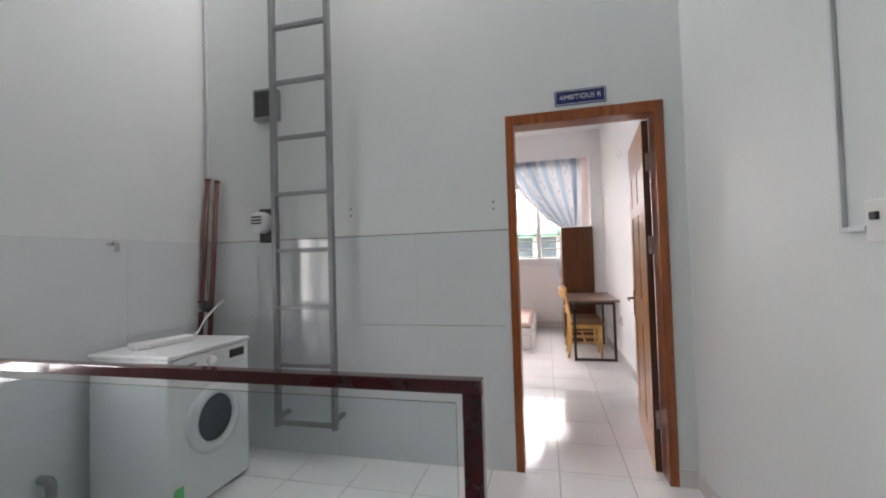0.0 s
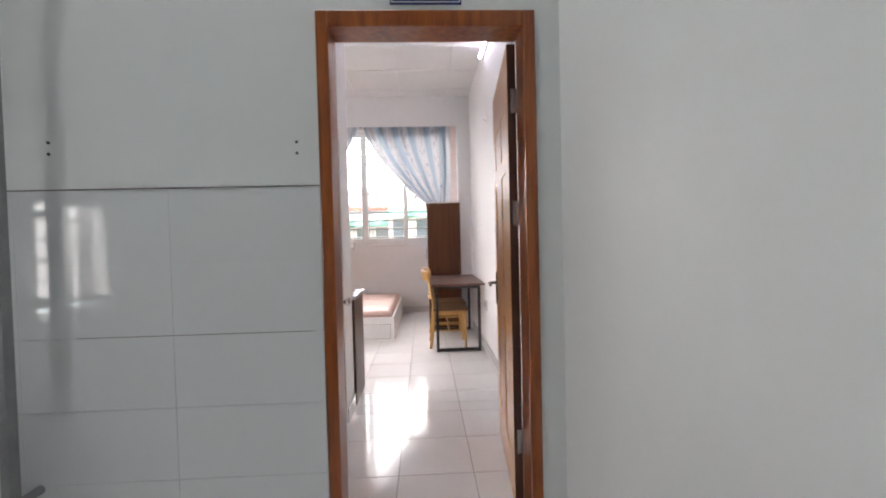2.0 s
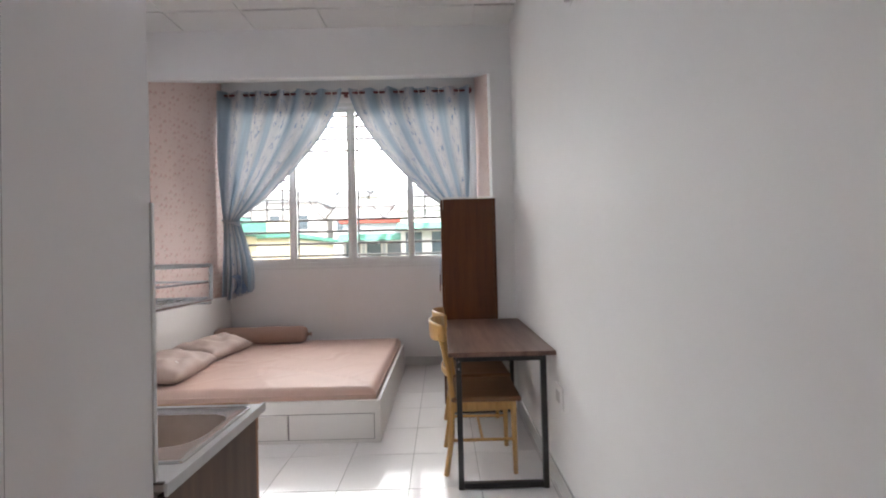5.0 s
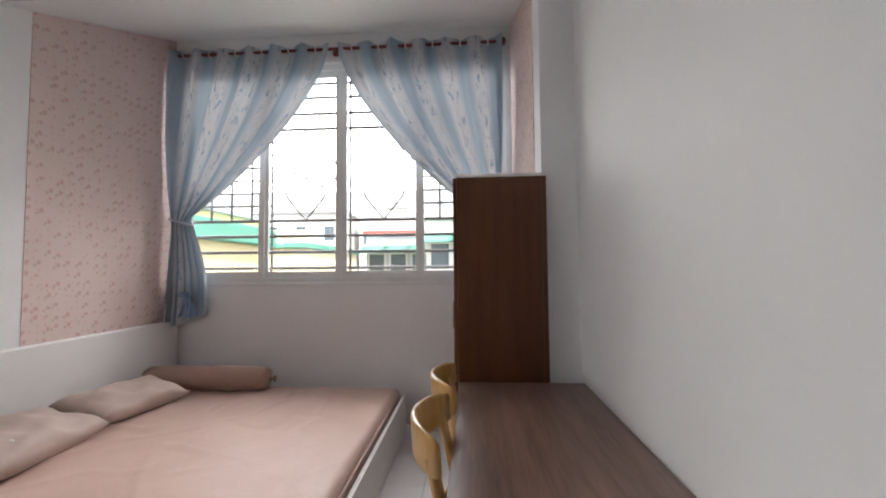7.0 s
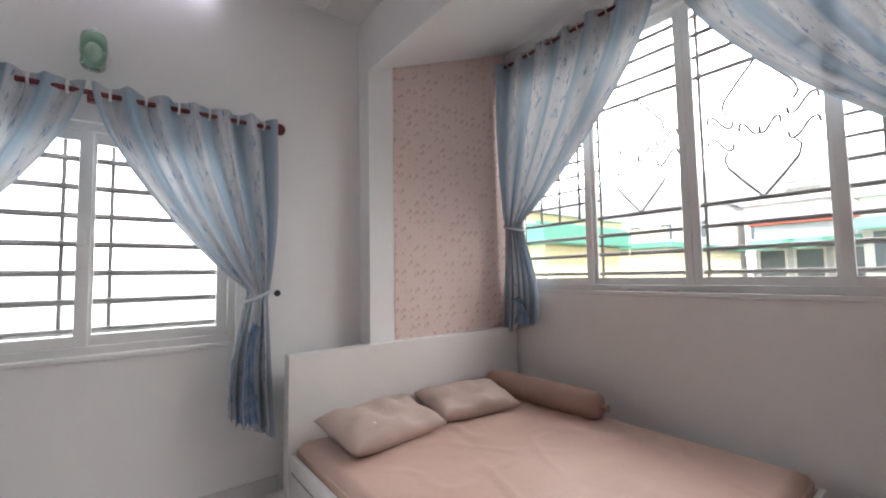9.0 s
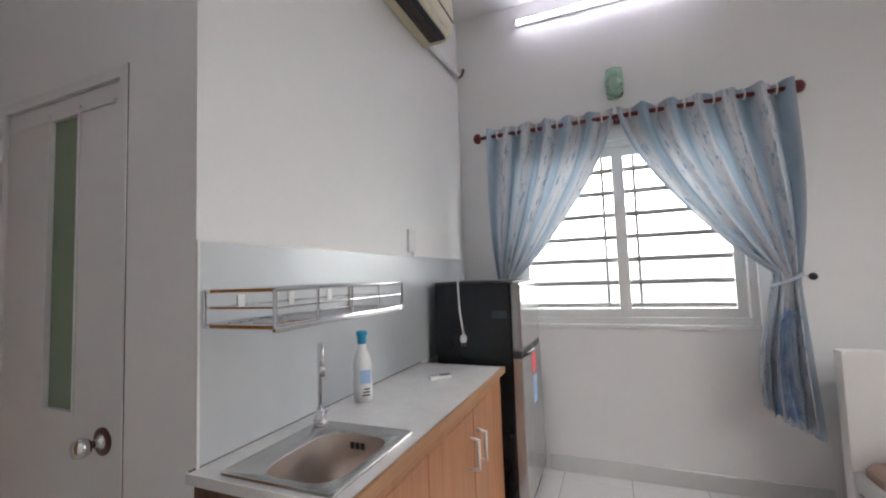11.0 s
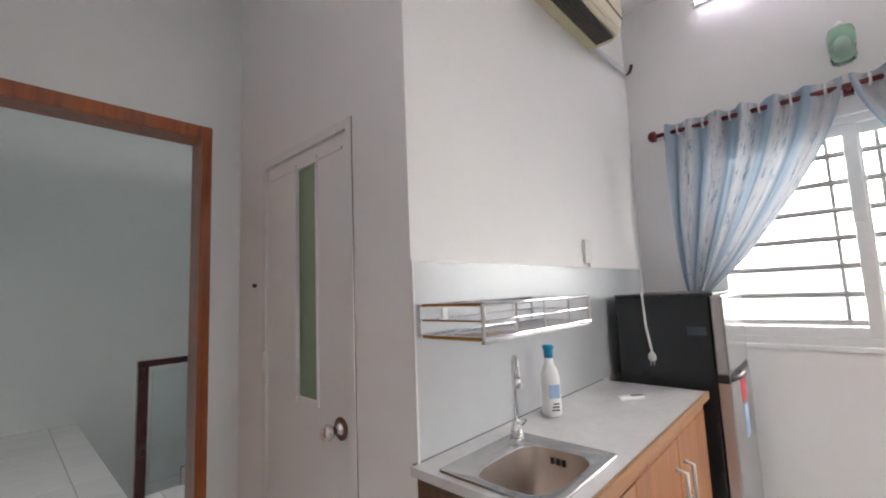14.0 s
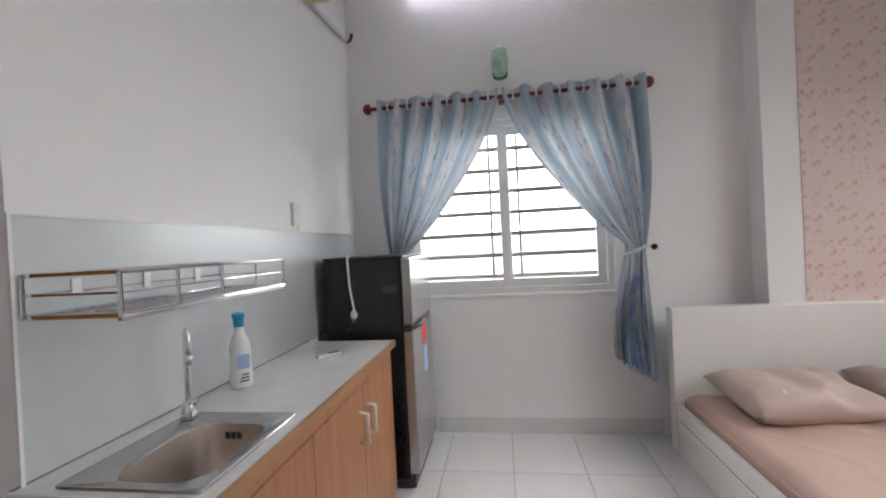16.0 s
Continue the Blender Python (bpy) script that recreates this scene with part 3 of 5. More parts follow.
# ---- curtains ----
def curtain(name, axis, at, outer, inner, top, bottom, tie_z, toward, cloth, hem_height, label, hem_label):
    """One gathered curtain. axis: level direction along the rod (0 or 1); at: rod's place across it; toward: +1 or -1, into the room."""
    span = inner - outer
    sgn = 1 if span > 0 else -1
    nu, nv = 120, 60
    bm = bmesh.new()
    uvl = bm.loops.layers.uv.new("uv")
    grid = []
    gather = abs(span) * 0.15
    rnd = random.Random(name + str(outer))
    ph = [rnd.random() * 6.28 for _ in range(4)]
    vt = (top - tie_z) / (top - bottom)
    inset = 0.05
    for j in range(nv + 1):
        v = j / nv
        z = top + (bottom - top) * v
        if v < vt:
            q = v / vt
            wid = gather * 0.72 + (abs(span) - gather * 0.72) * (1 - q ** 1.6)
            a_out = inset * q ** 4
            deep = 1 - 0.45 * q
        else:
            q = (v - vt) / (1 - vt)
            wid = gather * (0.72 + 1.0 * math.sin(min(1, q * 1.15) * math.pi / 2))
            a_out = inset - 0.035 * q
            deep = 0.55 + 0.55 * q
        row = []
        for i in range(nu + 1):
            u = i / nu
            lean = 0.25 * math.sin(5 * u + ph[3]) * min(1, v / vt)
            amp = 0.046 * (0.8 + 0.3 * math.sin(9 * u + ph[0])) * deep
            fold = amp * math.cos((u * 6 + lean) * math.tau) + 0.008 * deep * math.sin(u * math.tau * 15 + ph[1] + 4 * v)
            fold += 0.010 * noise.noise(Vector((u * 5, v * 4, ph[2])))
            a = outer + sgn * (a_out + wid * u + 0.010 * math.sin(u * math.tau * 12 + ph[2]) * min(1, v / vt))
            sag = 0.03 * math.sin(math.pi * min(1, v / vt)) * (1 - u)
            low = max(0, v - vt) / (1 - vt)
            zz = z + (0.012 * math.sin(u * 38 + ph[1]) + 0.13 * (u - 0.25)) * low
            zz += 0.05 * u * max(0, 1 - abs(v - vt) / 0.12)
            across = at + toward * (fold + sag + 0.02 * low)
            row.append(bm.verts.new((a, across, zz) if axis == 0 else (across, a, zz)))
        grid.append(row)
    for j in range(nv):
        for i in range(nu):
            f = bm.faces.new((grid[j][i], grid[j][i + 1], grid[j + 1][i + 1], grid[j + 1][i]))
            f.smooth = True
            for loop, (ii, jj) in zip(f.loops, ((i, j), (i + 1, j), (i + 1, j + 1), (i, j + 1))):
                loop[uvl].uv = (ii / nu * 1.9, jj / nv * (top - bottom))
    mid = outer + sgn * (0.05 + gather * 0.36)
    base = (mid, at, bottom) if axis == 0 else (at, mid, bottom)
    c = thing("curtain", base, label, "curtain", "curtains")
    part("cloth", bm, cloth, c)
    # gathered tie band
    pts = []
    for k in range(20):
        a = k * math.tau / 20
        da, dy = (gather * 0.50) * math.cos(a), 0.052 * math.sin(a)
        z = tie_z + 0.012 - 0.03 * math.cos(a) * sgn
        pts.append((mid + da, at + dy, z) if axis == 0 else (at + dy, mid + da, z))
    part("tie_band", tube(pts, 0.011, seg=8, closed=True), cloth, c, "narrow printed tie band", True)
    bm = bmesh.new()
    rows = []
    for n in range(9):
        q = n / 8
        row = []
        for k in range(13):
            near = 1.45 * (0.60 + 0.40 * q ** 0.5)
            a = outer + sgn * (0.02 + gather * (near - (0.30 + 0.55 * q ** 2) * (1 - k / 12)))
            y = at + toward * (0.060 + 0.018 * math.sin(k * 1.7 + n * 0.25))
            z = bottom + 0.05 + hem_height * (1 - q) + 0.014 * math.sin(k * 1.3) + 0.03 * k / 12
            row.append(bm.verts.new((a, y, z) if axis == 0 else (y, a, z)))
        rows.append(row)
    for r0, r1 in zip(rows, rows[1:]):
        for k in range(12):
            bm.faces.new((r0[k], r0[k + 1], r1[k + 1], r1[k])).smooth = True
    part("hem", bm, HEM, c, hem_label)
    for k in range(6):
        a = outer + span * (k + 0.5) / 6
        ring = []
        for q in range(14):
            t = q * math.tau / 14
            ring.append((a, at + 0.026 * math.cos(t), top - 0.045 + 0.026 * math.sin(t)) if axis == 0 else (at + 0.026 * math.cos(t), a, top - 0.045 + 0.026 * math.sin(t)))
        part("eyelet_ring", tube(ring, 0.006, seg=6, closed=True), PLASTIC, c)
    return c


def curtain_rod(axis, at, a0, a1, z, back, label):
    r = thing("curtain_rod", ((a0 + a1) / 2, at, z) if axis == 0 else (at, (a0 + a1) / 2, z), label, "curtain rod")
    P = (lambda a, b, c: (a, b, c)) if axis == 0 else (lambda a, b, c: (b, a, c))
    part("pole", rod(P(a0, at, z), P(a1, at, z), 0.0135), ROD, r, smooth=True)
    for a in (a0, a1):
        s = 1 if a == a1 else -1
        part("finial", lathe([(0.016, -0.005), (0.034, 0.0), (0.036, 0.02), (0.028, 0.036), (0.010, 0.046)] if s > 0 else
                             [(0.010, -0.046), (0.028, -0.036), (0.036, -0.02), (0.034, 0.0), (0.016, 0.005)], P(a, at, z), axis="X" if axis == 0 else "Y"), ROD, r, smooth=True)
    for a in (a0 + 0.05, (a0 + a1) / 2, a1 - 0.05):
        bm = rod(P(a, back, z), P(a, at, z), 0.009)
        bmesh.ops.create_cube(bm, size=0.04, matrix=Matrix.Translation(P(a, (back * 3 + at) / 4, z)))
        part("bracket", bm, ROD, r)


curtain_rod(0, 5.33, -3.0, -0.14, 3.19, 5.42, "dark red curtain pole over the wide window")
curtain("front_a", 0, 5.33, -3.03, -1.60, 3.235, 0.84, 1.70, -1, CURTAIN, 0.20, "sheer blue-grey printed curtain tied back beside the wallpaper", "blue printed hem ruffle")
curtain("front_b", 0, 5.33, -0.13, -1.52, 3.235, 0.84, 1.70, -1, CURTAIN, 0.20, "sheer blue-grey printed curtain tied back behind the wardrobe", "blue printed hem ruffle")
curtain_rod(1, -3.085, 1.60, 3.38, 2.25, -3.2, "dark red curtain pole over the side window")
curtain("side_a", 1, -3.085, 1.66, 2.47, 2.30, 0.43, 1.20, 1, CURTAIN_SIDE, 0.55, "blue-grey printed curtain tied back behind the refrigerator", "blue printed hem ruffle")
curtain("side_b", 1, -3.085, 3.37, 2.49, 2.30, 0.43, 1.20, 1, CURTAIN_SIDE, 0.55, "blue-grey printed curtain tied back beside the bed", "blue printed hem ruffle")
for n, (p0, p1) in enumerate((((-3.2, 3.40, 1.225), (-3.13, 3.40, 1.225)), ((-3.2, 1.62, 1.225), (-3.13, 1.62, 1.225)))):
    t = thing("curtain_hook", p0, "black knobbed tieback hook on the wall", "curtain hook", "tieback hooks")
    part("stem", rod(p0, p1, 0.008), CHROME, t)
    part("knob", ball(p1, 0.02), BLACK, t, smooth=True)


# ---- doors ----
def bedroom_door():
    d = thing("door_1", (-0.5, 0.06, 0), "orange varnished six-panel wooden door standing open in its frame", "door", kind="structure")
    bm = bmesh.new()
    box((-0.95, -0.012, 0), (-0.90, 0.132, 2.18), 0.004, bm)
    box((-0.105, -0.012, 0), (-0.055, 0.132, 2.18), 0.004, bm)
    box((-0.90, -0.012, 2.115), (-0.105, 0.132, 2.18), 0.004, bm)
    part("door_frame", bm, FRAMEWOOD, d, "red-brown wooden door frame")
    # leaf, hinged on the passage wall's side and swung into the room
    x0, x1, y0, y1 = -0.145, -0.107, 0.135, 0.915
    leaf = part("leaf", box((x0 + 0.004, y0, 0.008), (x1 - 0.004, y1, 2.108), 0.001), DOORWOOD, d)
    part("edge_strip", box((x0 + 0.001, y0 - 0.003, 0.008), (x1 - 0.001, y0 + 0.003, 2.108)), DOOREDGE, leaf, "dark hinge edge")
    for face, (a, b) in (("inner", (x0, x0 + 0.005)), ("outer", (x1 - 0.005, x1))):
        bm = bmesh.new()
        cols = ((y0, y0 + 0.12), (y0 + 0.33, y0 + 0.45), (y1 - 0.12, y1))
        for c0, c1 in cols:
            box((a, c0, 0.008), (b, c1, 2.108), 0, bm)
        for c0, c1 in ((y0 + 0.12, y0 + 0.33), (y0 + 0.45, y1 - 0.12)):
            for z0, z1 in ((0.008, 0.20), (0.83, 0.99), (1.56, 1.64), (1.86, 2.108)):
                box((a, c0, z0), (b, c1, z1), 0, bm)
        part("stile_face", bm, DOORWOOD, leaf)
        for c0, c1 in ((y0 + 0.12, y0 + 0.33), (y0 + 0.45, y1 - 0.12)):
            for z0, z1 in ((0.20, 0.83), (0.99, 1.56), (1.64, 1.86)):
                s = -1 if face == "inner" else 1
                mid = (a + b) / 2 - s * 0.004
                part("door_panel", box((mid - 0.004, c0 + 0.02, z0 + 0.02), (mid + 0.004, c1 - 0.02, z1 - 0.02), 0.0038, seg=1), DOORWOOD, leaf)
    for s, x in ((-1, x0), (1, x1)):
        h = part("handle", box((x + (0 if s > 0 else -0.008), y1 - 0.075, 0.83), (x + (0.008 if s > 0 else 0), y1 - 0.035, 1.03), 0.003), STEEL, leaf, "brushed steel lever handle")
        part("lever", tube([(x, y1 - 0.055, 0.965), (x + s * 0.045, y1 - 0.055, 0.965), (x + s * 0.05, y1 - 0.075, 0.965), (x + s * 0.05, y1 - 0.17, 0.962)], 0.009), STEEL, h, smooth=True)
    pin = Vector((-0.107, 0.135, 0)) - ORG[d]
    leaf.matrix_basis = Matrix.Translation(pin) @ Matrix.Rotation(radians(-5), 4, "Z") @ Matrix.Translation(-pin)
    for z in (0.26, 1.30, 1.80):
        part("hinge", box((-0.132, 0.128, z), (-0.098, 0.134, z + 0.11), 0.001), STEEL, d)
        part("hinge_pin", rod((-0.104, 0.137, z), (-0.104, 0.137, z + 0.11), 0.006), STEEL, d)


def bathroom_door():
    d = thing("door_2", (-1.09, 0.76, 0), "white plastic bathroom door with a green frosted glass strip", "door", kind="structure")
    part("door_frame", frame_rect(0, -1.16, 0.075, 0.40, 1.12, -0.02, 1.955, 0.035), PVC, d)
    part("shadow_gap", box((-1.0905, 1.118, 0.0), (-1.0885, 1.123, 1.957)), JOINT, d)
    part("shadow_gap", box((-1.0905, 0.40, 1.953), (-1.0885, 1.118, 1.957)), JOINT, d)
    x = -1.098
    leaf = part("leaf", wall((x - 0.03, 0.437, 0.01), (x, 1.083, 1.918), [(0.70, 0.86, 0.917, 1.855)], 1), PVC, d)
    part("glass_strip", box((x - 0.02, 0.702, 0.919), (x - 0.012, 0.858, 1.853)), GREENGLASS, leaf, "frosted green glass strip")
    bm = bmesh.new()
    for yy in (0.69, 0.86):
        box((x, yy, 0.90), (x + 0.005, yy + 0.012, 1.88), 0.001, bm)
    box((x, 0.47, 1.855), (x + 0.005, 0.69, 1.867), 0.001, bm)
    box((x, 0.872, 1.855), (x + 0.005, 1.05, 1.867), 0.001, bm)
    part("moulding", bm, PVC, leaf)
    part("knob_rose", lathe([(0.040, 0.0), (0.040, 0.004), (0.030, 0.008)], (x, 1.015, 0.85), axis="X"), PIPE, leaf, "brown knob rose", True)
    k = part("knob", lathe([(0.026, 0.004), (0.032, 0.006), (0.012, 0.012), (0.011, 0.03), (0.024, 0.04), (0.029, 0.055), (0.022, 0.07), (0.004, 0.073)], (x, 1.015, 0.85), axis="X"), CHROME, leaf, "round chrome knob", True)
    for z in (0.25, 1.0, 1.75):
        part("hinge", rod((-1.08, 0.437, z), (-1.08, 0.437, z + 0.08), 0.008), PVC, d)
    single("wall_bolt", rod((-1.09, 0.32, 1.38), (-1.076, 0.32, 1.38), 0.009, seg=12), DARK, (-1.09, 0.32, 1.38), "small dark bolt head in the partition wall", "bolt")


bedroom_door()
bathroom_door()


# ---- bed ----
def soft_block(lo, hi, bulge, seed, wave=0.011, n=26, m=18):
    """A stuffed, slightly creased cushion between two corners."""
    bm = bmesh.new()
    lo, hi = Vector(lo), Vector(hi)
    cx, half = (lo + hi) / 2, (hi - lo) / 2
    top, bot = [], []
    for j in range(m + 1):
        rt, rb = [], []
        for i in range(n + 1):
            u, v = i / n * 2 - 1, j / m * 2 - 1
            e = max(0.0, (1 - abs(u) ** 2.6)) ** 0.5 * max(0.0, (1 - abs(v) ** 2.6)) ** 0.5
            pin = 1 - 0.06 * (1 - abs(u)) * abs(v) ** 4
            pin2 = 1 - 0.06 * (1 - abs(v)) * abs(u) ** 4
            x, y = cx.x + half.x * u * pin2, cx.y + half.y * v * pin
            crease = wave * noise.noise(Vector((x * 9 + seed, y * 9, seed))) * 3 * (0.3 + e)
            rt.append(bm.verts.new((x, y, cx.z + half.z * e ** bulge + crease)))
            rb.append(bm.verts.new((x, y, cx.z - half.z * e ** bulge)) if 0 < i < n and 0 < j < m else rt[-1])
        top.append(rt)
        bot.append(rb)
    for j in range(m):
        for i in range(n):
            bm.faces.new((top[j][i], top[j][i + 1], top[j + 1][i + 1], top[j + 1][i])).smooth = True
            q = [bot[j][i], bot[j + 1][i], bot[j + 1][i + 1], bot[j][i + 1]]
            try:
                bm.faces.new(q).smooth = True
            except ValueError:
                pass
    return bm


def bed():
    b = thing("bed", (-2.0, 4.34, 0), "low white melamine double bed with drawers and a plain headboard", "bed")
    part("headboard", box((-3.045, 3.42, 0.0), (-2.965, 5.40, 0.86), 0.004), BOARD, b)
    part("front_board", box((-2.965, 3.43, 0.0), (-0.965, 3.455, 0.29), 0.003), BOARD, b)
    part("foot_board", box((-0.965, 3.43, 0.0), (-0.94, 5.25, 0.29), 0.003), BOARD, b)
    part("back_board", box((-2.965, 5.225, 0.0), (-0.965, 5.25, 0.29), 0.003), BOARD, b)
    part("slat_base", box((-2.965, 3.455, 0.2), (-0.965, 5.225, 0.22)), BOARD, b)
    for a, c in ((-2.93, -1.58), (-1.57, -0.985)):
        part("drawer_front", box((a, 3.422, 0.03), (c, 3.431, 0.20), 0.002), BOARD, b)
        part("drawer_gap", frame_rect(1, 3.4275, 0.002, a - 0.004, c + 0.004, 0.026, 0.204, 0.004, bev=0), JOINT, b)
    # mattress with a fitted sheet, a few drawn creases
    bm = bmesh.new()
    n, m = 90, 80
    x0, x1, y0, y1 = -2.95, -0.975, 3.465, 5.215
    grid = []
    for j in range(m + 1):
        row = []
        for i in range(n + 1):
            u, v = i / n, j / m
            x, y = x0 + (x1 - x0) * u, y0 + (y1 - y0) * v
            edge = min(u, 1 - u) * (x1 - x0), min(v, 1 - v) * (y1 - y0)
            d = min(edge)
            z = 0.365 - 0.05 * max(0, 1 - d / 0.05) ** 2
            w = noise.noise(Vector((x * 1.6 + y * 2.2, y * 0.7 - x * 0.8, 3.1)))
            w2 = noise.noise(Vector((x * 2.6 - y * 1.2, y * 2.4 + x * 0.5, 7.7)))
            ridge = (max(0, 1 - abs(w) * 15) * 0.022 + max(0, 1 - abs(w2) * 13) * 0.012) * max(0, min(1, d / 0.15)) * (0.5 + 0.5 * noise.noise(Vector((x * 2, y * 2, 9))))
            z += ridge + 0.006 * noise.noise(Vector((x * 3, y * 3, 1)))
            row.append(bm.verts.new((x, y, z)))
        grid.append(row)
    for j in range(m):
        for i in range(n):
            bm.faces.new((grid[j][i], grid[j][i + 1], grid[j + 1][i + 1], grid[j + 1][i])).smooth = True
    rim = [*grid[0], *(grid[j][n] for j in range(1, m + 1)), *grid[m][n - 1::-1], *(grid[j][0] for j in range(m - 1, 0, -1))]
    low = [bm.verts.new((v.co.x, v.co.y, 0.222)) for v in rim]
    for k in range(len(rim)):
        k2 = (k + 1) % len(rim)
        bm.faces.new((rim[k2], rim[k], low[k], low[k2]))
    bm.faces.new(low)
    mt = thing("mattress", (-1.96, 4.34, 0.22), "mattress in a creased dusty pink satin sheet", "mattress")
    part("sheet", bm, SHEET, mt)
    part("piping", tube([(x0 + 0.01, y0 + 0.002, 0.318), (x1 - 0.01, y0 + 0.002, 0.318), (x1 - 0.002, y0 + 0.01, 0.318), (x1 - 0.002, y1 - 0.01, 0.318),
                         (x1 - 0.01, y1 - 0.002, 0.318), (x0 + 0.01, y1 - 0.002, 0.318), (x0 + 0.002, y1 - 0.01, 0.318), (x0 + 0.002, y0 + 0.01, 0.318)], 0.006, closed=True), SHEET, mt)
    for name, lo, hi, turn, seed in (("a", (-0.22, -0.33, -0.085), (0.22, 0.33, 0.085), 6, 2.0), ("b", (-0.21, -0.32, -0.08), (0.21, 0.32, 0.08), -8, 5.0)):
        base = (-2.68, 3.88, 0.452) if name == "a" else (-2.71, 4.58, 0.450)
        bm = soft_block(lo, hi, 0.8, seed)
        bmesh.ops.transform(bm, verts=bm.verts, matrix=pose(*base, 0, 9, turn))
        p = thing("pillow", (base[0], base[1], 0.37), "plump dusty pink pillow lying by the headboard", "pillow", "pillows on the bed")
        part("cushion", bm, PILLOW, p)
        if name == "a":
            bm = box((-0.02, -0.02, 0.0), (0.02, 0.02, 0.002))
            bmesh.ops.transform(bm, verts=bm.verts, matrix=pose(base[0] + 0.13, base[1] - 0.1, 0.505, 0, 17, 6))
            part("care_label", bm, PLASTIC, p)
    bm = bmesh.new()
    prof = [(0.02, -0.49), (0.07, -0.485), (0.088, -0.45)] + [(0.094 + 0.004 * math.sin(k), -0.40 + k * 0.0667) for k in range(13)] + [(0.088, 0.45), (0.07, 0.485), (0.02, 0.49)]
    lathe(prof, (0, 0, 0), bm, 26, "X")
    for v in bm.verts:
        v.co += Vector((0, 0.004, 0.004)) * noise.noise(v.co * 12)
    bmesh.ops.transform(bm, verts=bm.verts, matrix=pose(-2.48, 5.08, 0.452, 0, 0, 2))
    bo = thing("bolster", (-2.46, 5.08, 0.365), "long round brown-pink bolster pillow", "bolster pillow")
    part("roll", bm, BOLSTER, bo, smooth=True)
    part("gathered_end", lathe([(0.004, 0.0), (0.022, 0.012), (0.012, 0.03), (0.026, 0.05), (0.004, 0.052)], (-1.99, 5.097, 0.452), axis="X"), BOLSTER, bo, smooth=True)


bed()


# ---- wardrobe, table, chairs ----
def wardrobe():
    w = thing("wardrobe", (-0.26, 4.4, 0), "tall narrow brown wooden wardrobe with a pale top edge", "wardrobe")
    part("side_panel", box((-0.47, 3.95, 0.0), (-0.06, 3.968, 1.74), 0.001), WARDWOOD, w)
    part("side_panel", box((-0.47, 4.83, 0.0), (-0.06, 4.848, 1.74), 0.001), WARDWOOD, w)
    part("back_panel", box((-0.06, 3.95, 0.0), (-0.053, 4.848, 1.74)), DARK, w)
    part("back_edge", box((-0.0595, 3.946, 0.0), (-0.038, 3.97, 1.74), 0.001), WARDWOOD, w)
    part("top", box((-0.475, 3.945, 1.74), (-0.053, 4.852, 1.757), 0.002), BOARD, w, "white laminate top")
    part("base", box((-0.45, 3.968, 0.0), (-0.06, 4.83, 0.06)), WARDWOOD, w)
    for a in (3.952, 4.402):
        d = part("door", box((-0.49, a, 0.06), (-0.472, a + 0.444, 1.738), 0.002), WARDWOOD, w)
        part("handle", rod((-0.51, a + (0.40 if a < 4 else 0.05), 0.95), (-0.51, a + (0.40 if a < 4 else 0.05), 1.1), 0.006), CHROME, d)


def table():
    t = thing("table", (-0.17, 3.395, 0), "walnut-topped table on a black square steel frame", "table")
    part("tabletop", box((-0.466, 2.80, 0.727), (0.121, 3.94, 0.752), 0.002), TABLEWOOD, t)
    for y in (2.82, 3.89):
        for x in (-0.425, 0.04):
            part("leg", box((x, y, 0.0), (x + 0.03, y + 0.03, 0.727), 0.002), BLACK, t)
        part("foot_bar", box((-0.395, y, 0.005), (0.04, y + 0.03, 0.035), 0.002), BLACK, t)
        part("top_bar", box((-0.395, y, 0.697), (0.04, y + 0.03, 0.727), 0.002), BLACK, t)
    for x in (-0.425, 0.04):
        part("side_rail", box((x, 2.85, 0.697), (x + 0.03, 3.89, 0.727), 0.002), BLACK, t)
    for z in (0.66, 0.70):
        part("bolt", rod((-0.41, 2.82, z), (-0.41, 2.814, z), 0.006, seg=10), CHROME, t)


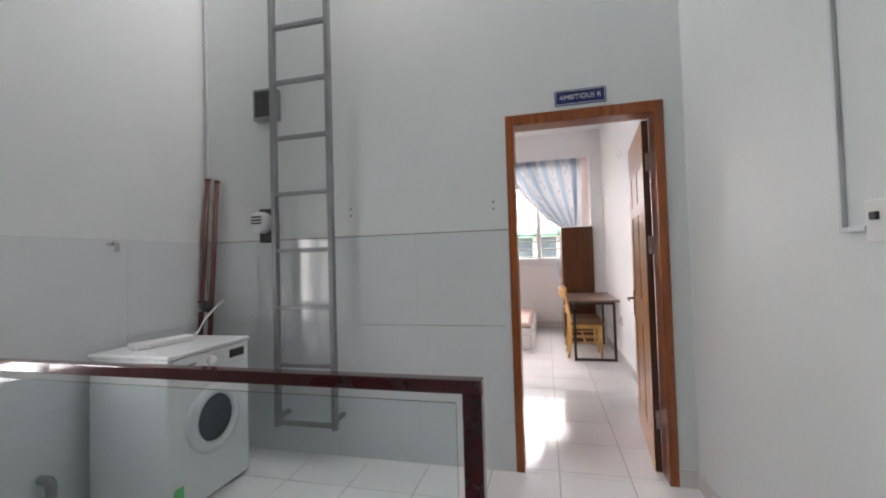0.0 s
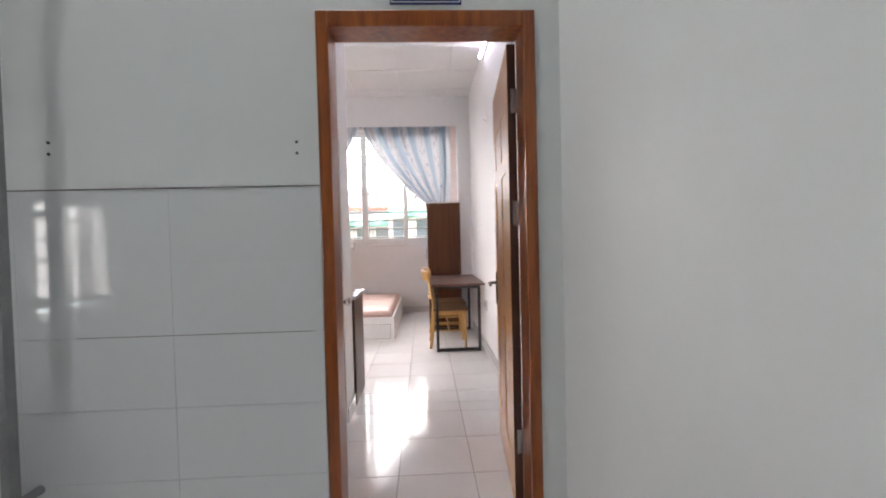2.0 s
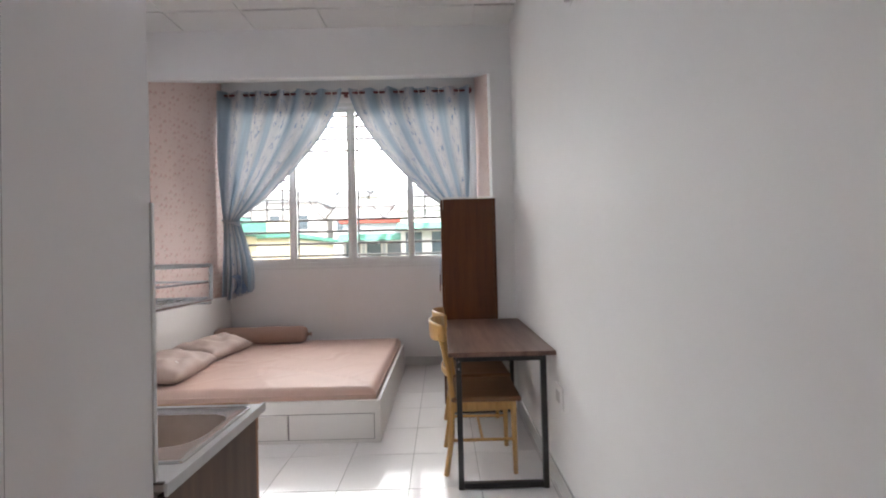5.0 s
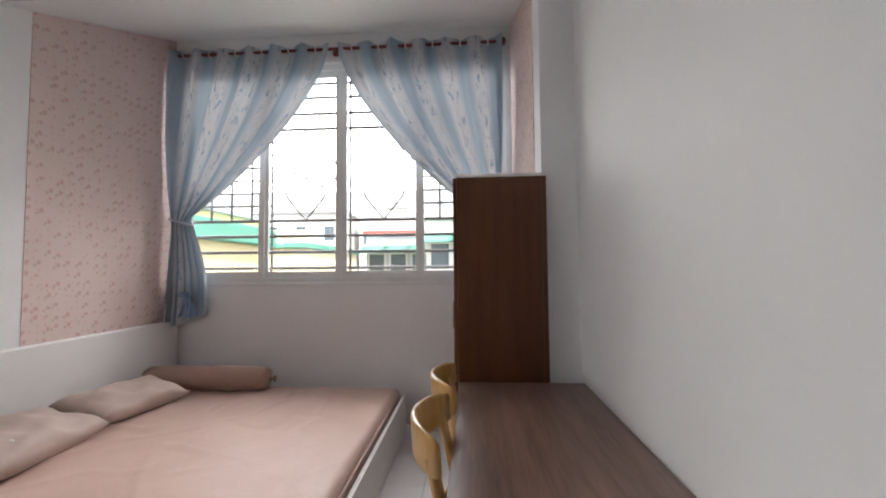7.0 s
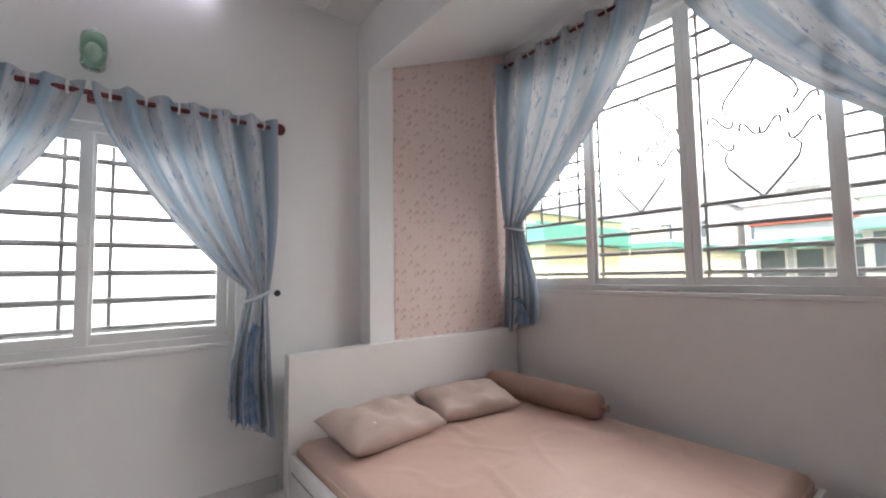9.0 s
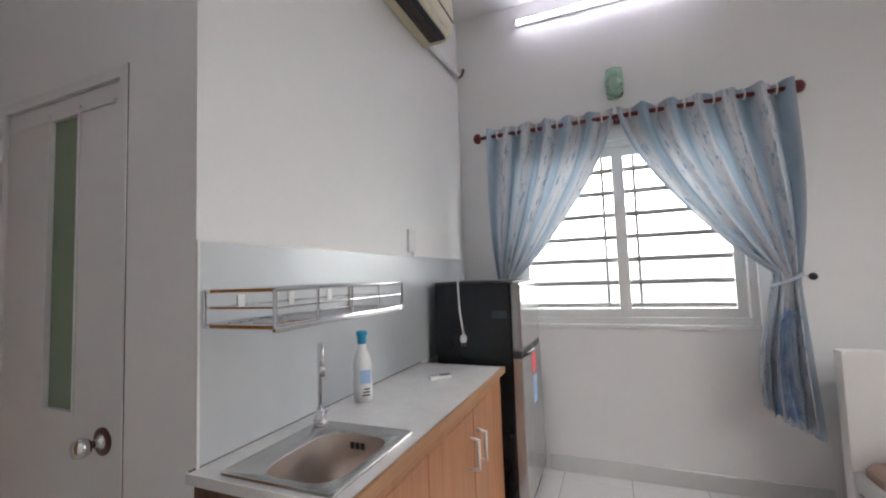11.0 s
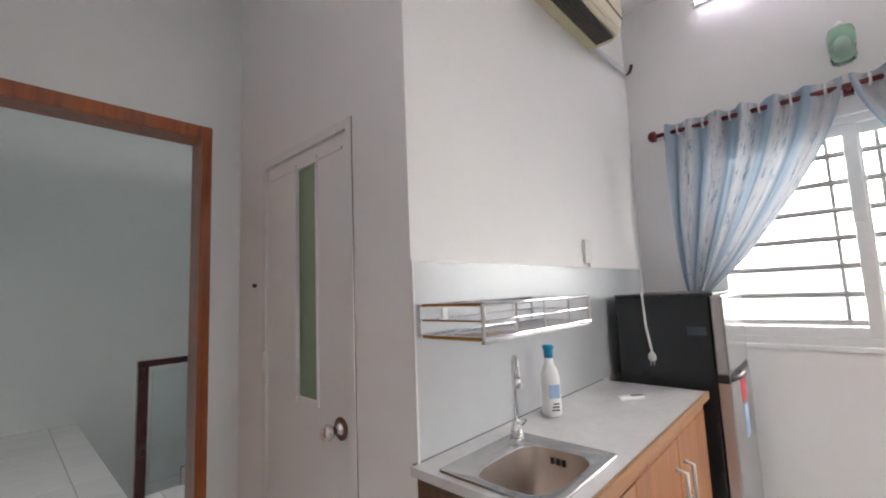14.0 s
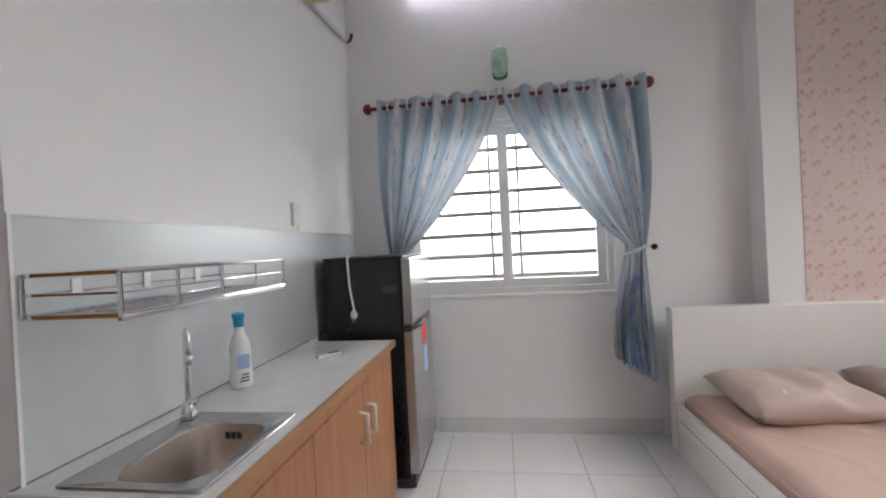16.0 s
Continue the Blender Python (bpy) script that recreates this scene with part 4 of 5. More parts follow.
def chair():
    """A bentwood dining chair at the origin that faces +x."""
    c = thing("chair", (0, 0, 0), "honey-coloured wooden chair with a curved top rail, tucked under the table", "chair", "chairs at the table")
    bm = box((-0.20, -0.205, 0.425), (0.21, 0.205, 0.455), 0.012)
    part("seat", bm, SEATWOOD, c, "brown seat")
    for s in (-1, 1):
        part("leg", rod((0.17, s * 0.175, 0), (0.165, s * 0.175, 0.43), 0.014, seg=10, r2=0.019), CHAIRWOOD, c, smooth=True)
        part("back_leg", tube([(-0.235, s * 0.18, 0), (-0.20, s * 0.18, 0.22), (-0.19, s * 0.18, 0.44), (-0.21, s * 0.175, 0.62), (-0.255, s * 0.165, 0.82)], 0.0165, seg=10), CHAIRWOOD, c, smooth=True)
        part("stretcher", rod((-0.205, s * 0.178, 0.2), (0.167, s * 0.175, 0.2), 0.009, seg=8), CHAIRWOOD, c)
        part("apron", box((-0.185, s * 0.178 - 0.009, 0.375), (0.165, s * 0.178 + 0.009, 0.425), 0.002), CHAIRWOOD, c)
    part("front_apron", box((0.155, -0.17, 0.375), (0.173, 0.17, 0.425), 0.002), CHAIRWOOD, c)
    part("cross_stretcher", rod((-0.02, -0.175, 0.2), (-0.02, 0.175, 0.2), 0.009, seg=8), CHAIRWOOD, c)

    def bowed(z0, z1, x_mid, x_end, thick, half):
        bm = bmesh.new()
        rows = []
        for k in range(15):
            y = -half + 2 * half * k / 14
            q = 1 - (y / half) ** 2
            x = x_end + (x_mid - x_end) * q
            h = 0.5 + 0.5 * q ** 0.5
            zc, hz = (z0 + z1) / 2, (z1 - z0) / 2 * (0.55 + 0.45 * h)
            ring = []
            for dx, dz in ((-1, -0.75), (-0.5, -1), (0.5, -1), (1, -0.75), (1, 0.75), (0.5, 1), (-0.5, 1), (-1, 0.75)):
                ring.append(bm.verts.new((x + dx * thick - 0.06 * dz * hz, y, zc + dz * hz)))
            rows.append(ring)
        for a, b in zip(rows, rows[1:]):
            for k in range(8):
                bm.faces.new((a[k], a[(k + 1) % 8], b[(k + 1) % 8], b[k]))
        bm.faces.new(rows[0])
        bm.faces.new(rows[-1][::-1])
        bmesh.ops.recalc_face_normals(bm, faces=bm.faces)
        return bm
    part("backrest", bowed(0.77, 0.885, -0.315, -0.235, 0.010, 0.20), CHAIRWOOD, c, smooth=True)
    part("back_slat", bowed(0.56, 0.605, -0.245, -0.205, 0.008, 0.17), CHAIRWOOD, c, smooth=True)
    return c


wardrobe()
table()
first = chair()
first.matrix_basis = pose(-0.255, 3.16, 0)
copy_thing(first, pose(-0.245, 3.62, 0, 0, 0, 2))


# ---- kitchen ----
def kitchen():
    k = thing("kitchen_cabinet", (-1.73, 1.64, 0), "wood-fronted kitchen base cabinet with white bar handles", "cabinet")
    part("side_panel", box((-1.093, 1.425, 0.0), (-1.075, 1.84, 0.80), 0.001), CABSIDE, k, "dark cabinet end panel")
    part("side_panel", box((-2.385, 1.425, 0.0), (-2.367, 1.84, 0.80), 0.001), CABWOOD, k)
    part("bottom_panel", box((-2.367, 1.425, 0.08), (-1.093, 1.84, 0.098)), CABWOOD, k)
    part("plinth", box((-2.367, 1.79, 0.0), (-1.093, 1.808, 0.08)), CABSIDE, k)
    part("rail", box((-2.385, 1.84, 0.755), (-1.075, 1.858, 0.80), 0.001), CABWOOD, k)
    for n, (a, b) in enumerate(((-2.383, -1.952), (-1.948, -1.514), (-1.510, -1.077))):
        d = part("door", box((a, 1.842, 0.085), (b, 1.860, 0.752), 0.002), CABWOOD, k)
        hx = (b - 0.045, a + 0.045, a + 0.045)[n]
        if n < 2:
            part("handle", tube([(hx, 1.86, 0.66), (hx, 1.893, 0.655), (hx, 1.893, 0.545), (hx, 1.86, 0.54)], 0.008), PLASTIC, d, "white bar handle", True)
    c = thing("countertop", (-1.73, 1.64, 0.80), "white marbled counter with a wooden front edge", "countertop")
    part("slab", box((-2.40, 1.412, 0.815), (-1.462, 1.872, 0.83), 0.001), COUNTER, c)
    bm = bmesh.new()
    box((-1.462, 1.412, 0.815), (-1.07, 1.525, 0.83), 0, bm)
    box((-1.462, 1.815, 0.815), (-1.07, 1.872, 0.83), 0, bm)
    box((-1.115, 1.525, 0.815), (-1.07, 1.815, 0.83), 0, bm)
    part("slab_end", bm, COUNTER, c)
    bm = bmesh.new()
    box((-2.40, 1.45, 0.80), (-1.45, 1.872, 0.815), 0, bm)
    part("core", bm, CABWOOD, c)
    part("front_edge", box((-2.40, 1.872, 0.80), (-1.07, 1.884, 0.832), 0.002), CABEDGE, c, "pale wooden front edge")
    part("end_edge", box((-1.07, 1.412, 0.805), (-1.062, 1.884, 0.832), 0.001), COUNTER, c)
    part("seam_strip", box((-2.40, 1.410, 0.83), (-1.07, 1.417, 0.835), 0.001), JOINT, c)
    # backsplash
    s = thing("backsplash", (-2.1, 1.414, 0.83), "satin aluminium sheet behind the counter", "backsplash")
    part("sheet", box((-3.12, 1.411, 0.83), (-1.092, 1.416, 1.405)), SPLASH, s)
    part("trim", box((-3.12, 1.411, 1.405), (-1.092, 1.420, 1.411), 0.001), ALU, s)
    part("edge_trim", box((-1.094, 1.411, 0.83), (-1.086, 1.420, 1.411), 0.001), ALU, s)
    # sink
    k = thing("sink", (-1.28, 1.67, 0.83), "small stainless steel sink set into the counter", "sink")
    x0, x1, y0, y1 = -1.47, -1.085, 1.495, 1.835
    bm = bmesh.new()

    def ring(ax, ay, rx, ry, p, z, n=40):
        out = []
        for i in range(n):
            a = i * math.tau / n
            ca, sa = math.cos(a), math.sin(a)
            out.append(bm.verts.new((ax + rx * math.copysign(abs(ca) ** p, ca), ay + ry * math.copysign(abs(sa) ** p, sa), z)))
        return out
    cx, cy = (x0 + x1) / 2, (y0 + y1) / 2
    rings = [ring(cx, cy, 0.1925, 0.17, 0.06, 0.829), ring(cx, cy, 0.1925, 0.17, 0.06, 0.836), ring(cx, cy, 0.188, 0.166, 0.07, 0.838), ring(cx, cy, 0.181, 0.159, 0.08, 0.834)]
    bowl_c = (cx + 0.012, cy + 0.022)
    rings += [ring(*bowl_c, 0.152, 0.117, 0.5, 0.834), ring(*bowl_c, 0.147, 0.112, 0.5, 0.829)]
    for a, b in zip(rings, rings[1:]):
        for i in range(40):
            bm.faces.new((a[i], a[(i + 1) % 40], b[(i + 1) % 40], b[i])).smooth = True
    part("rim", bm, STEEL, k)
    bm = bmesh.new()
    rings = [ring(*bowl_c, 0.147, 0.112, 0.5, 0.829), ring(*bowl_c, 0.142, 0.107, 0.5, 0.77), ring(*bowl_c, 0.136, 0.101, 0.52, 0.70), ring(*bowl_c, 0.118, 0.085, 0.6, 0.682), ring(*bowl_c, 0.03, 0.03, 1.0, 0.676)]
    for a, b in zip(rings, rings[1:]):
        for i in range(40):
            bm.faces.new((a[i], a[(i + 1) % 40], b[(i + 1) % 40], b[i])).smooth = True
    part("bowl", bm, BOWL, k)
    part("drain", lathe([(0.034, 0.0), (0.034, 0.004), (0.02, 0.006), (0.006, 0.004)], (bowl_c[0], bowl_c[1], 0.674)), CHROME, k, smooth=True)
    for n in range(3):
        xx = bowl_c[0] - 0.128
        part("overflow_slot", box((xx - 0.012, bowl_c[1] - 0.03 + n * 0.018, 0.79), (xx - 0.008, bowl_c[1] - 0.02 + n * 0.018, 0.808)), DARK, k)
    f = thing("faucet", (-1.43, 1.525, 0.836), "slim chrome gooseneck faucet behind the sink", "faucet")
    part("base", lathe([(0.02, 0), (0.022, 0.012), (0.016, 0.035), (0.012, 0.05)], (-1.43, 1.525, 0.836)), CHROME, f, smooth=True)
    pts = [(-1.43, 1.525, 0.86), (-1.43, 1.525, 1.0)]
    for n in range(9):
        a = math.pi * n / 8
        pts.append((-1.43 + 0.028 * (1 - math.cos(a)) * 0.7, 1.525 + 0.028 * (1 - math.cos(a)) * 0.7, 1.06 + 0.032 * math.sin(a)))
    pts.append((pts[-1][0], pts[-1][1], 1.02))
    part("spout", tube(pts, 0.008, seg=10), CHROME, f, smooth=True)
    part("aerator", rod((pts[-1][0], pts[-1][1], 1.0), (pts[-1][0], pts[-1][1], 1.03), 0.012), CHROME, f, smooth=True)
    part("lever", tube([(-1.43, 1.525, 0.875), (-1.41, 1.56, 0.885), (-1.405, 1.575, 0.90)], 0.006), CHROME, f, smooth=True)
    # soap bottle
    b = thing("soap_bottle", (-1.71, 1.50, 0.83), "white dish-soap bottle with a blue cap", "bottle")
    part("body", lathe([(0.030, 0), (0.036, 0.006), (0.037, 0.06), (0.033, 0.10), (0.036, 0.135), (0.030, 0.165), (0.016, 0.195), (0.015, 0.215)], (-1.71, 1.50, 0.831)), PLASTIC, b, smooth=True)
    part("cap", lathe([(0.017, 0.0), (0.018, 0.03), (0.022, 0.034), (0.022, 0.045), (0.015, 0.05)], (-1.71, 1.50, 1.045)), BLUE, b, "bright blue cap", True)
    bm = box((-0.020, 0.0355, 0.07), (0.020, 0.039, 0.12), 0.001)
    bmesh.ops.transform(bm, verts=bm.verts, matrix=pose(-1.71, 1.50, 0.831, 0, 0, -40))
    part("label", bm, PALEBLUE, b, "pale blue label")
    bm = bmesh.new()
    for n in range(3):
        box((-0.016, 0.037, 0.025 + n * 0.011), (0.014 - n * 0.004, 0.0385, 0.030 + n * 0.011), 0, bm)
    bmesh.ops.transform(bm, verts=bm.verts, matrix=pose(-1.71, 1.50, 0.831, 0, 0, -40))
    part("print_lines", bm, DARK, b)
    # remote control
    r = thing("remote_control", (-2.10, 1.66, 0.83), "small white remote control lying on the counter", "remote control")
    bm = box((-0.055, -0.016, 0.0), (0.055, 0.016, 0.015), 0.005)
    bmesh.ops.transform(bm, verts=bm.verts, matrix=pose(-2.09, 1.66, 0.831, 0, 0, -40))
    part("body", bm, PLASTIC, r)
    bm = box((-0.05, -0.012, 0.0145), (0.0, 0.012, 0.0165), 0.001)
    bmesh.ops.transform(bm, verts=bm.verts, matrix=pose(-2.09, 1.66, 0.831, 0, 0, -40))
    part("display", bm, DARK, r)
    # dish rack
    d = thing("dish_rack", (-1.42, 1.53, 1.19), "chrome wire dish rack fixed to the backsplash", "dish rack")
    x0, x1, y0, y1 = -1.745, -1.105, 1.42, 1.66
    for z, rr in ((1.185, 0.006), (1.232, 0.003), (1.275, 0.005)):
        part("rim_wire", tube([(x0, y0, z), (x1, y0, z), (x1, y1, z), (x0, y1, z)], rr, seg=8, closed=True), CHROME, d)
    for x in (x0, x1):
        for y in (y0, y1):
            part("upright", rod((x, y, 1.183), (x, y, 1.277), 0.005, seg=8), CHROME, d)
    for x in (-1.58, -1.42, -1.26):
        part("upright", rod((x, y1, 1.185), (x, y1, 1.275), 0.004, seg=8), CHROME, d)
    for n in range(17):
        x = x0 + 0.036 + n * 0.0355
        part("wire", rod((x, y0, 1.186), (x, y1, 1.186), 0.002, seg=6), CHROME, d)
    part("drip_tray_edge", box((x0, y1 - 0.01, 1.172), (x1, y1 + 0.003, 1.181), 0.002), STEEL, d)
    for x in (-1.62, -1.42, -1.22):
        part("clip", box((x - 0.012, 1.416, 1.22), (x + 0.012, 1.424, 1.262), 0.002), PLASTIC, d)
    # socket above the backsplash
    o = thing("wall_socket", (-2.33, 1.41, 1.45), "white wall socket above the backsplash", "socket")
    part("plate", box((-2.37, 1.41, 1.43), (-2.29, 1.425, 1.55), 0.003), PLASTIC, o)
    part("cable_duct", box((-2.362, 1.41, 1.412), (-2.345, 1.42, 1.43), 0.001), PLASTIC, o)


def fridge():
    f = thing("refrigerator", (-2.78, 1.72, 0), "two-door refrigerator with silver doors and glossy black sides", "refrigerator")
    x0, x1, y0, y1 = -3.06, -2.5, 1.47, 1.90
    part("body", box((x0, y0, 0.05), (x1, y1, 1.247), 0.008), FRIDGEBLACK, f)
    part("base_grille", box((x0 + 0.01, y0 + 0.02, 0.012), (x1 - 0.004, y1 + 0.03, 0.075), 0.004), BLACK, f)
    lower = part("lower_door", box((x0, y1 + 0.004, 0.085), (x1, y1 + 0.055, 0.852), 0.010), FRIDGESTEEL, f, "brushed silver door")
    upper = part("freezer_door", box((x0, y1 + 0.004, 0.885), (x1, y1 + 0.055, 1.245), 0.010), FRIDGESTEEL, f, "brushed silver freezer door")
    part("door_side", box((x1 - 0.004, y1 + 0.006, 0.09), (x1 + 0.002, y1 + 0.05, 0.85), 0.001), FRIDGESTEEL, lower)
    part("handle_groove", box((x0 + 0.01, y1 + 0.002, 0.852), (x1 - 0.002, y1 + 0.05, 0.885), 0.002), BLACK, f)
    part("handle", tube([(x1 - 0.03, y1 + 0.05, 0.862), (x1 - 0.09, y1 + 0.075, 0.868), (x1 - 0.2, y1 + 0.08, 0.87), (x1 - 0.27, y1 + 0.055, 0.868)], 0.010), BLACK, upper, smooth=True)
    part("top_lid", box((x0, y0, 1.247), (x1, y1 + 0.02, 1.258), 0.003), BLACK, f)
    for x in (x0 + 0.05, x1 - 0.05):
        for y in (y0 + 0.05, y1):
            part("foot", rod((x, y, 0), (x, y, 0.05), 0.016), DARK, f)
    part("sticker", box((x0 + 0.2, y1 + 0.0545, 0.72), (x0 + 0.32, y1 + 0.0565, 0.83)), REDSTICK, lower, "red energy sticker")
    part("sticker", box((x0 + 0.2, y1 + 0.0545, 0.55), (x0 + 0.30, y1 + 0.0565, 0.70)), PALEBLUE, lower, "blue sticker")
    part("badge", box((x1 - 0.0005, y1 - 0.10, 1.06), (x1 + 0.001, y1 - 0.02, 1.10)), DARKGLASS, f)
    c = f
    part("cord", tube([(-2.56, 1.60, 1.262), (-2.50, 1.61, 1.266), (-2.489, 1.615, 1.24), (-2.490, 1.62, 1.1), (-2.491, 1.635, 0.99), (-2.491, 1.64, 0.965)], 0.006), PLASTIC, c, smooth=True)
    part("power_plug", lathe([(0.009, 0), (0.018, 0.008), (0.018, 0.03), (0.008, 0.045)], (-2.481, 1.64, 0.93)), PLASTIC, c, smooth=True)
    for y in (1.632, 1.648):
        part("pin", rod((-2.481, y, 0.93), (-2.481, y, 0.91), 0.003, seg=8), CHROME, c)


kitchen()
fridge()


# ---- air conditioner, lamps and wall fittings ----
def air_conditioner():
    a = thing("air_conditioner", (-2.19, 1.41, 2.70), "old cream wall air conditioner with a dark outlet", "air conditioner")
    bm = bmesh.new()
    prof = [(1.41, 2.70), (1.55, 2.70), (1.60, 2.74), (1.615, 2.82), (1.61, 2.95), (1.58, 3.0), (1.41, 3.0)]
    left = [bm.verts.new((-2.59, y, z)) for y, z in prof]
    right = [bm.verts.new((-1.79, y, z)) for y, z in prof]
    for i in range(len(prof)):
        j = (i + 1) % len(prof)
        bm.faces.new((left[i], left[j], right[j], right[i]))
    bm.faces.new(left[::-1])
    bm.faces.new(right)
    bmesh.ops.recalc_face_normals(bm, faces=bm.faces)
    bmesh.ops.bevel(bm, geom=list(bm.edges), offset=0.006, segments=2, affect="EDGES")
    part("casing", bm, CREAM, a)
    part("outlet", box((-2.54, 1.475, 2.692), (-1.86, 1.575, 2.712)), DARK, a, "dark air outlet")
    for n in range(3):
        part("louvre", box((-2.52, 1.498 + n * 0.02, 2.688), (-1.91, 1.502 + n * 0.02, 2.700)), CABSIDE, a)
    # dark plate that paints the shadow between casing and wall
    part("back_plate", box((-2.598, 1.41, 2.712), (-1.782, 1.418, 2.988)), DARK, a, "dark strip painted as the shadow behind the casing")
    for x in (-2.545, -1.835):
        part("screw", rod((x, 1.525, 2.701), (x, 1.525, 2.696), 0.010, seg=12), CHROME, a)
    bm = bmesh.new()
    lip = []
    for k in range(13):
        x = -2.52 + 0.62 * k / 12
        drop = 0.022 * math.sin(math.pi * k / 12)
        lip.append([bm.verts.new((x, y, z)) for y, z in ((1.578, 2.700), (1.592, 2.690 - drop), (1.602, 2.692 - drop), (1.600, 2.725))])
    for p, q in zip(lip, lip[1:]):
        for k in range(4):
            bm.faces.new((p[k], p[(k + 1) % 4], q[(k + 1) % 4], q[k])).smooth = True
    bm.faces.new(lip[0])
    bm.faces.new(lip[-1][::-1])
    bmesh.ops.recalc_face_normals(bm, faces=bm.faces)
    part("flap", bm, CREAM, a, "bowed cream outlet flap")
    part("front_seam", box((-2.585, 1.612, 2.80), (-1.795, 1.618, 2.806)), JOINT, a)
    p = thing("drain_pipe", (-2.8, 1.43, 2.72), "insulated white air-conditioner pipe ending in a hook", "pipe")
    part("pipe", tube([(-2.56, 1.44, 2.715), (-2.75, 1.44, 2.73), (-2.95, 1.44, 2.745), (-3.12, 1.44, 2.76)], 0.016), CONDUIT, p, smooth=True)
    part("bend", tube([(-3.12, 1.44, 2.76), (-3.16, 1.44, 2.765), (-3.185, 1.45, 2.785), (-3.185, 1.46, 2.81), (-3.17, 1.47, 2.825)], 0.011), PIPE, p, smooth=True)


def tube_light(x, y0, y1, z, s, label):
    t = thing("tube_light", (x, (y0 + y1) / 2, z), label, "tube light", "tube lights")
    part("housing", box((min(x, x + s * 0.03), y0, z - 0.015), (max(x, x + s * 0.03), y1, z + 0.03), 0.003), PLASTIC, t)
    part("lamp_tube", rod((x + s * 0.045, y0 + 0.02, z), (x + s * 0.045, y1 - 0.02, z), 0.014), TUBE, t, "lit white tube", True)
    for y in (y0, y1 - 0.022):
        part("end_cap", box((min(x + s * 0.028, x + s * 0.062), y, z - 0.02), (max(x + s * 0.028, x + s * 0.062), y + 0.022, z + 0.02), 0.003), PLASTIC, t)


def green_lamp():
    g = thing("wall_lamp", (-3.19, 2.49, 2.36), "small pale green glass night lamp on the wall", "wall lamp")
    part("back_plate", box((-3.2, 2.445, 2.42), (-3.19, 2.535, 2.58), 0.003), PLASTIC, g)
    part("arm", rod((-3.19, 2.49, 2.50), (-3.14, 2.49, 2.50), 0.012), PLASTIC, g)
    part("shade", lathe([(0.030, 0.0), (0.046, 0.008), (0.052, 0.03), (0.048, 0.06), (0.054, 0.09), (0.054, 0.16), (0.046, 0.185), (0.026, 0.195)], (-3.135, 2.49, 2.385)), LAMPGREEN, g, "pale green glass shade", True)
    part("bulb", lathe([(0.010, 0.0), (0.022, 0.03), (0.022, 0.07), (0.010, 0.09)], (-3.135, 2.49, 2.43)), PLASTIC, g, smooth=True)
    part("cap", lathe([(0.026, 0), (0.02, 0.012), (0.008, 0.03)], (-3.135, 2.49, 2.58)), PLASTIC, g, smooth=True)


air_conditioner()
tube_light(-3.2, 1.86, 3.06, 3.065, 1, "lit white tube light high on the wall by the window")
tube_light(0.125, 1.35, 2.55, 3.10, -1, "lit white tube light high on the plain wall")
green_lamp()
o = thing("wall_socket", (0.125, 2.76, 0.45), "white wall socket under the table's end", "socket")
part("plate", box((0.113, 2.70, 0.46), (0.125, 2.82, 0.58), 0.003), PLASTIC, o)
part("insert", box((0.110, 2.725, 0.49), (0.1135, 2.795, 0.55), 0.001), COUNTER, o)
h = thing("wall_hook", (0.125, 2.4, 2.42), "small pale hook on the plain wall", "hook")
part("plate", box((0.119, 2.385, 2.40), (0.125, 2.415, 2.50), 0.002), PLASTIC, h)
part("prong", tube([(0.119, 2.4, 2.42), (0.095, 2.4, 2.415), (0.085, 2.4, 2.43), (0.085, 2.4, 2.45)], 0.005), PLASTIC, h, smooth=True)


# ---- the hall's things ----
def ladder():
    l = thing("ladder", (-2.3, -0.12, 0.22), "grey steel ladder fixed to the wall below the roof hatch", "ladder")
    for x in (-2.515, -2.095):
        part("rail", box((x - 0.016, -0.145, 0.22), (x + 0.016, -0.10, 4.9), 0.003), GALV, l)
    for n in range(12):
        z = 0.245 + n * 0.383
        part("rung", box((-2.499, -0.14, z - 0.012), (-2.111, -0.105, z + 0.014), 0.003), GALV, l)
    for z in (0.28, 3.6):
        for x in (-2.515, -2.095):
            part("wall_bracket", rod((x, -0.10, z), (x, 0.0, z), 0.018), GALV, l)


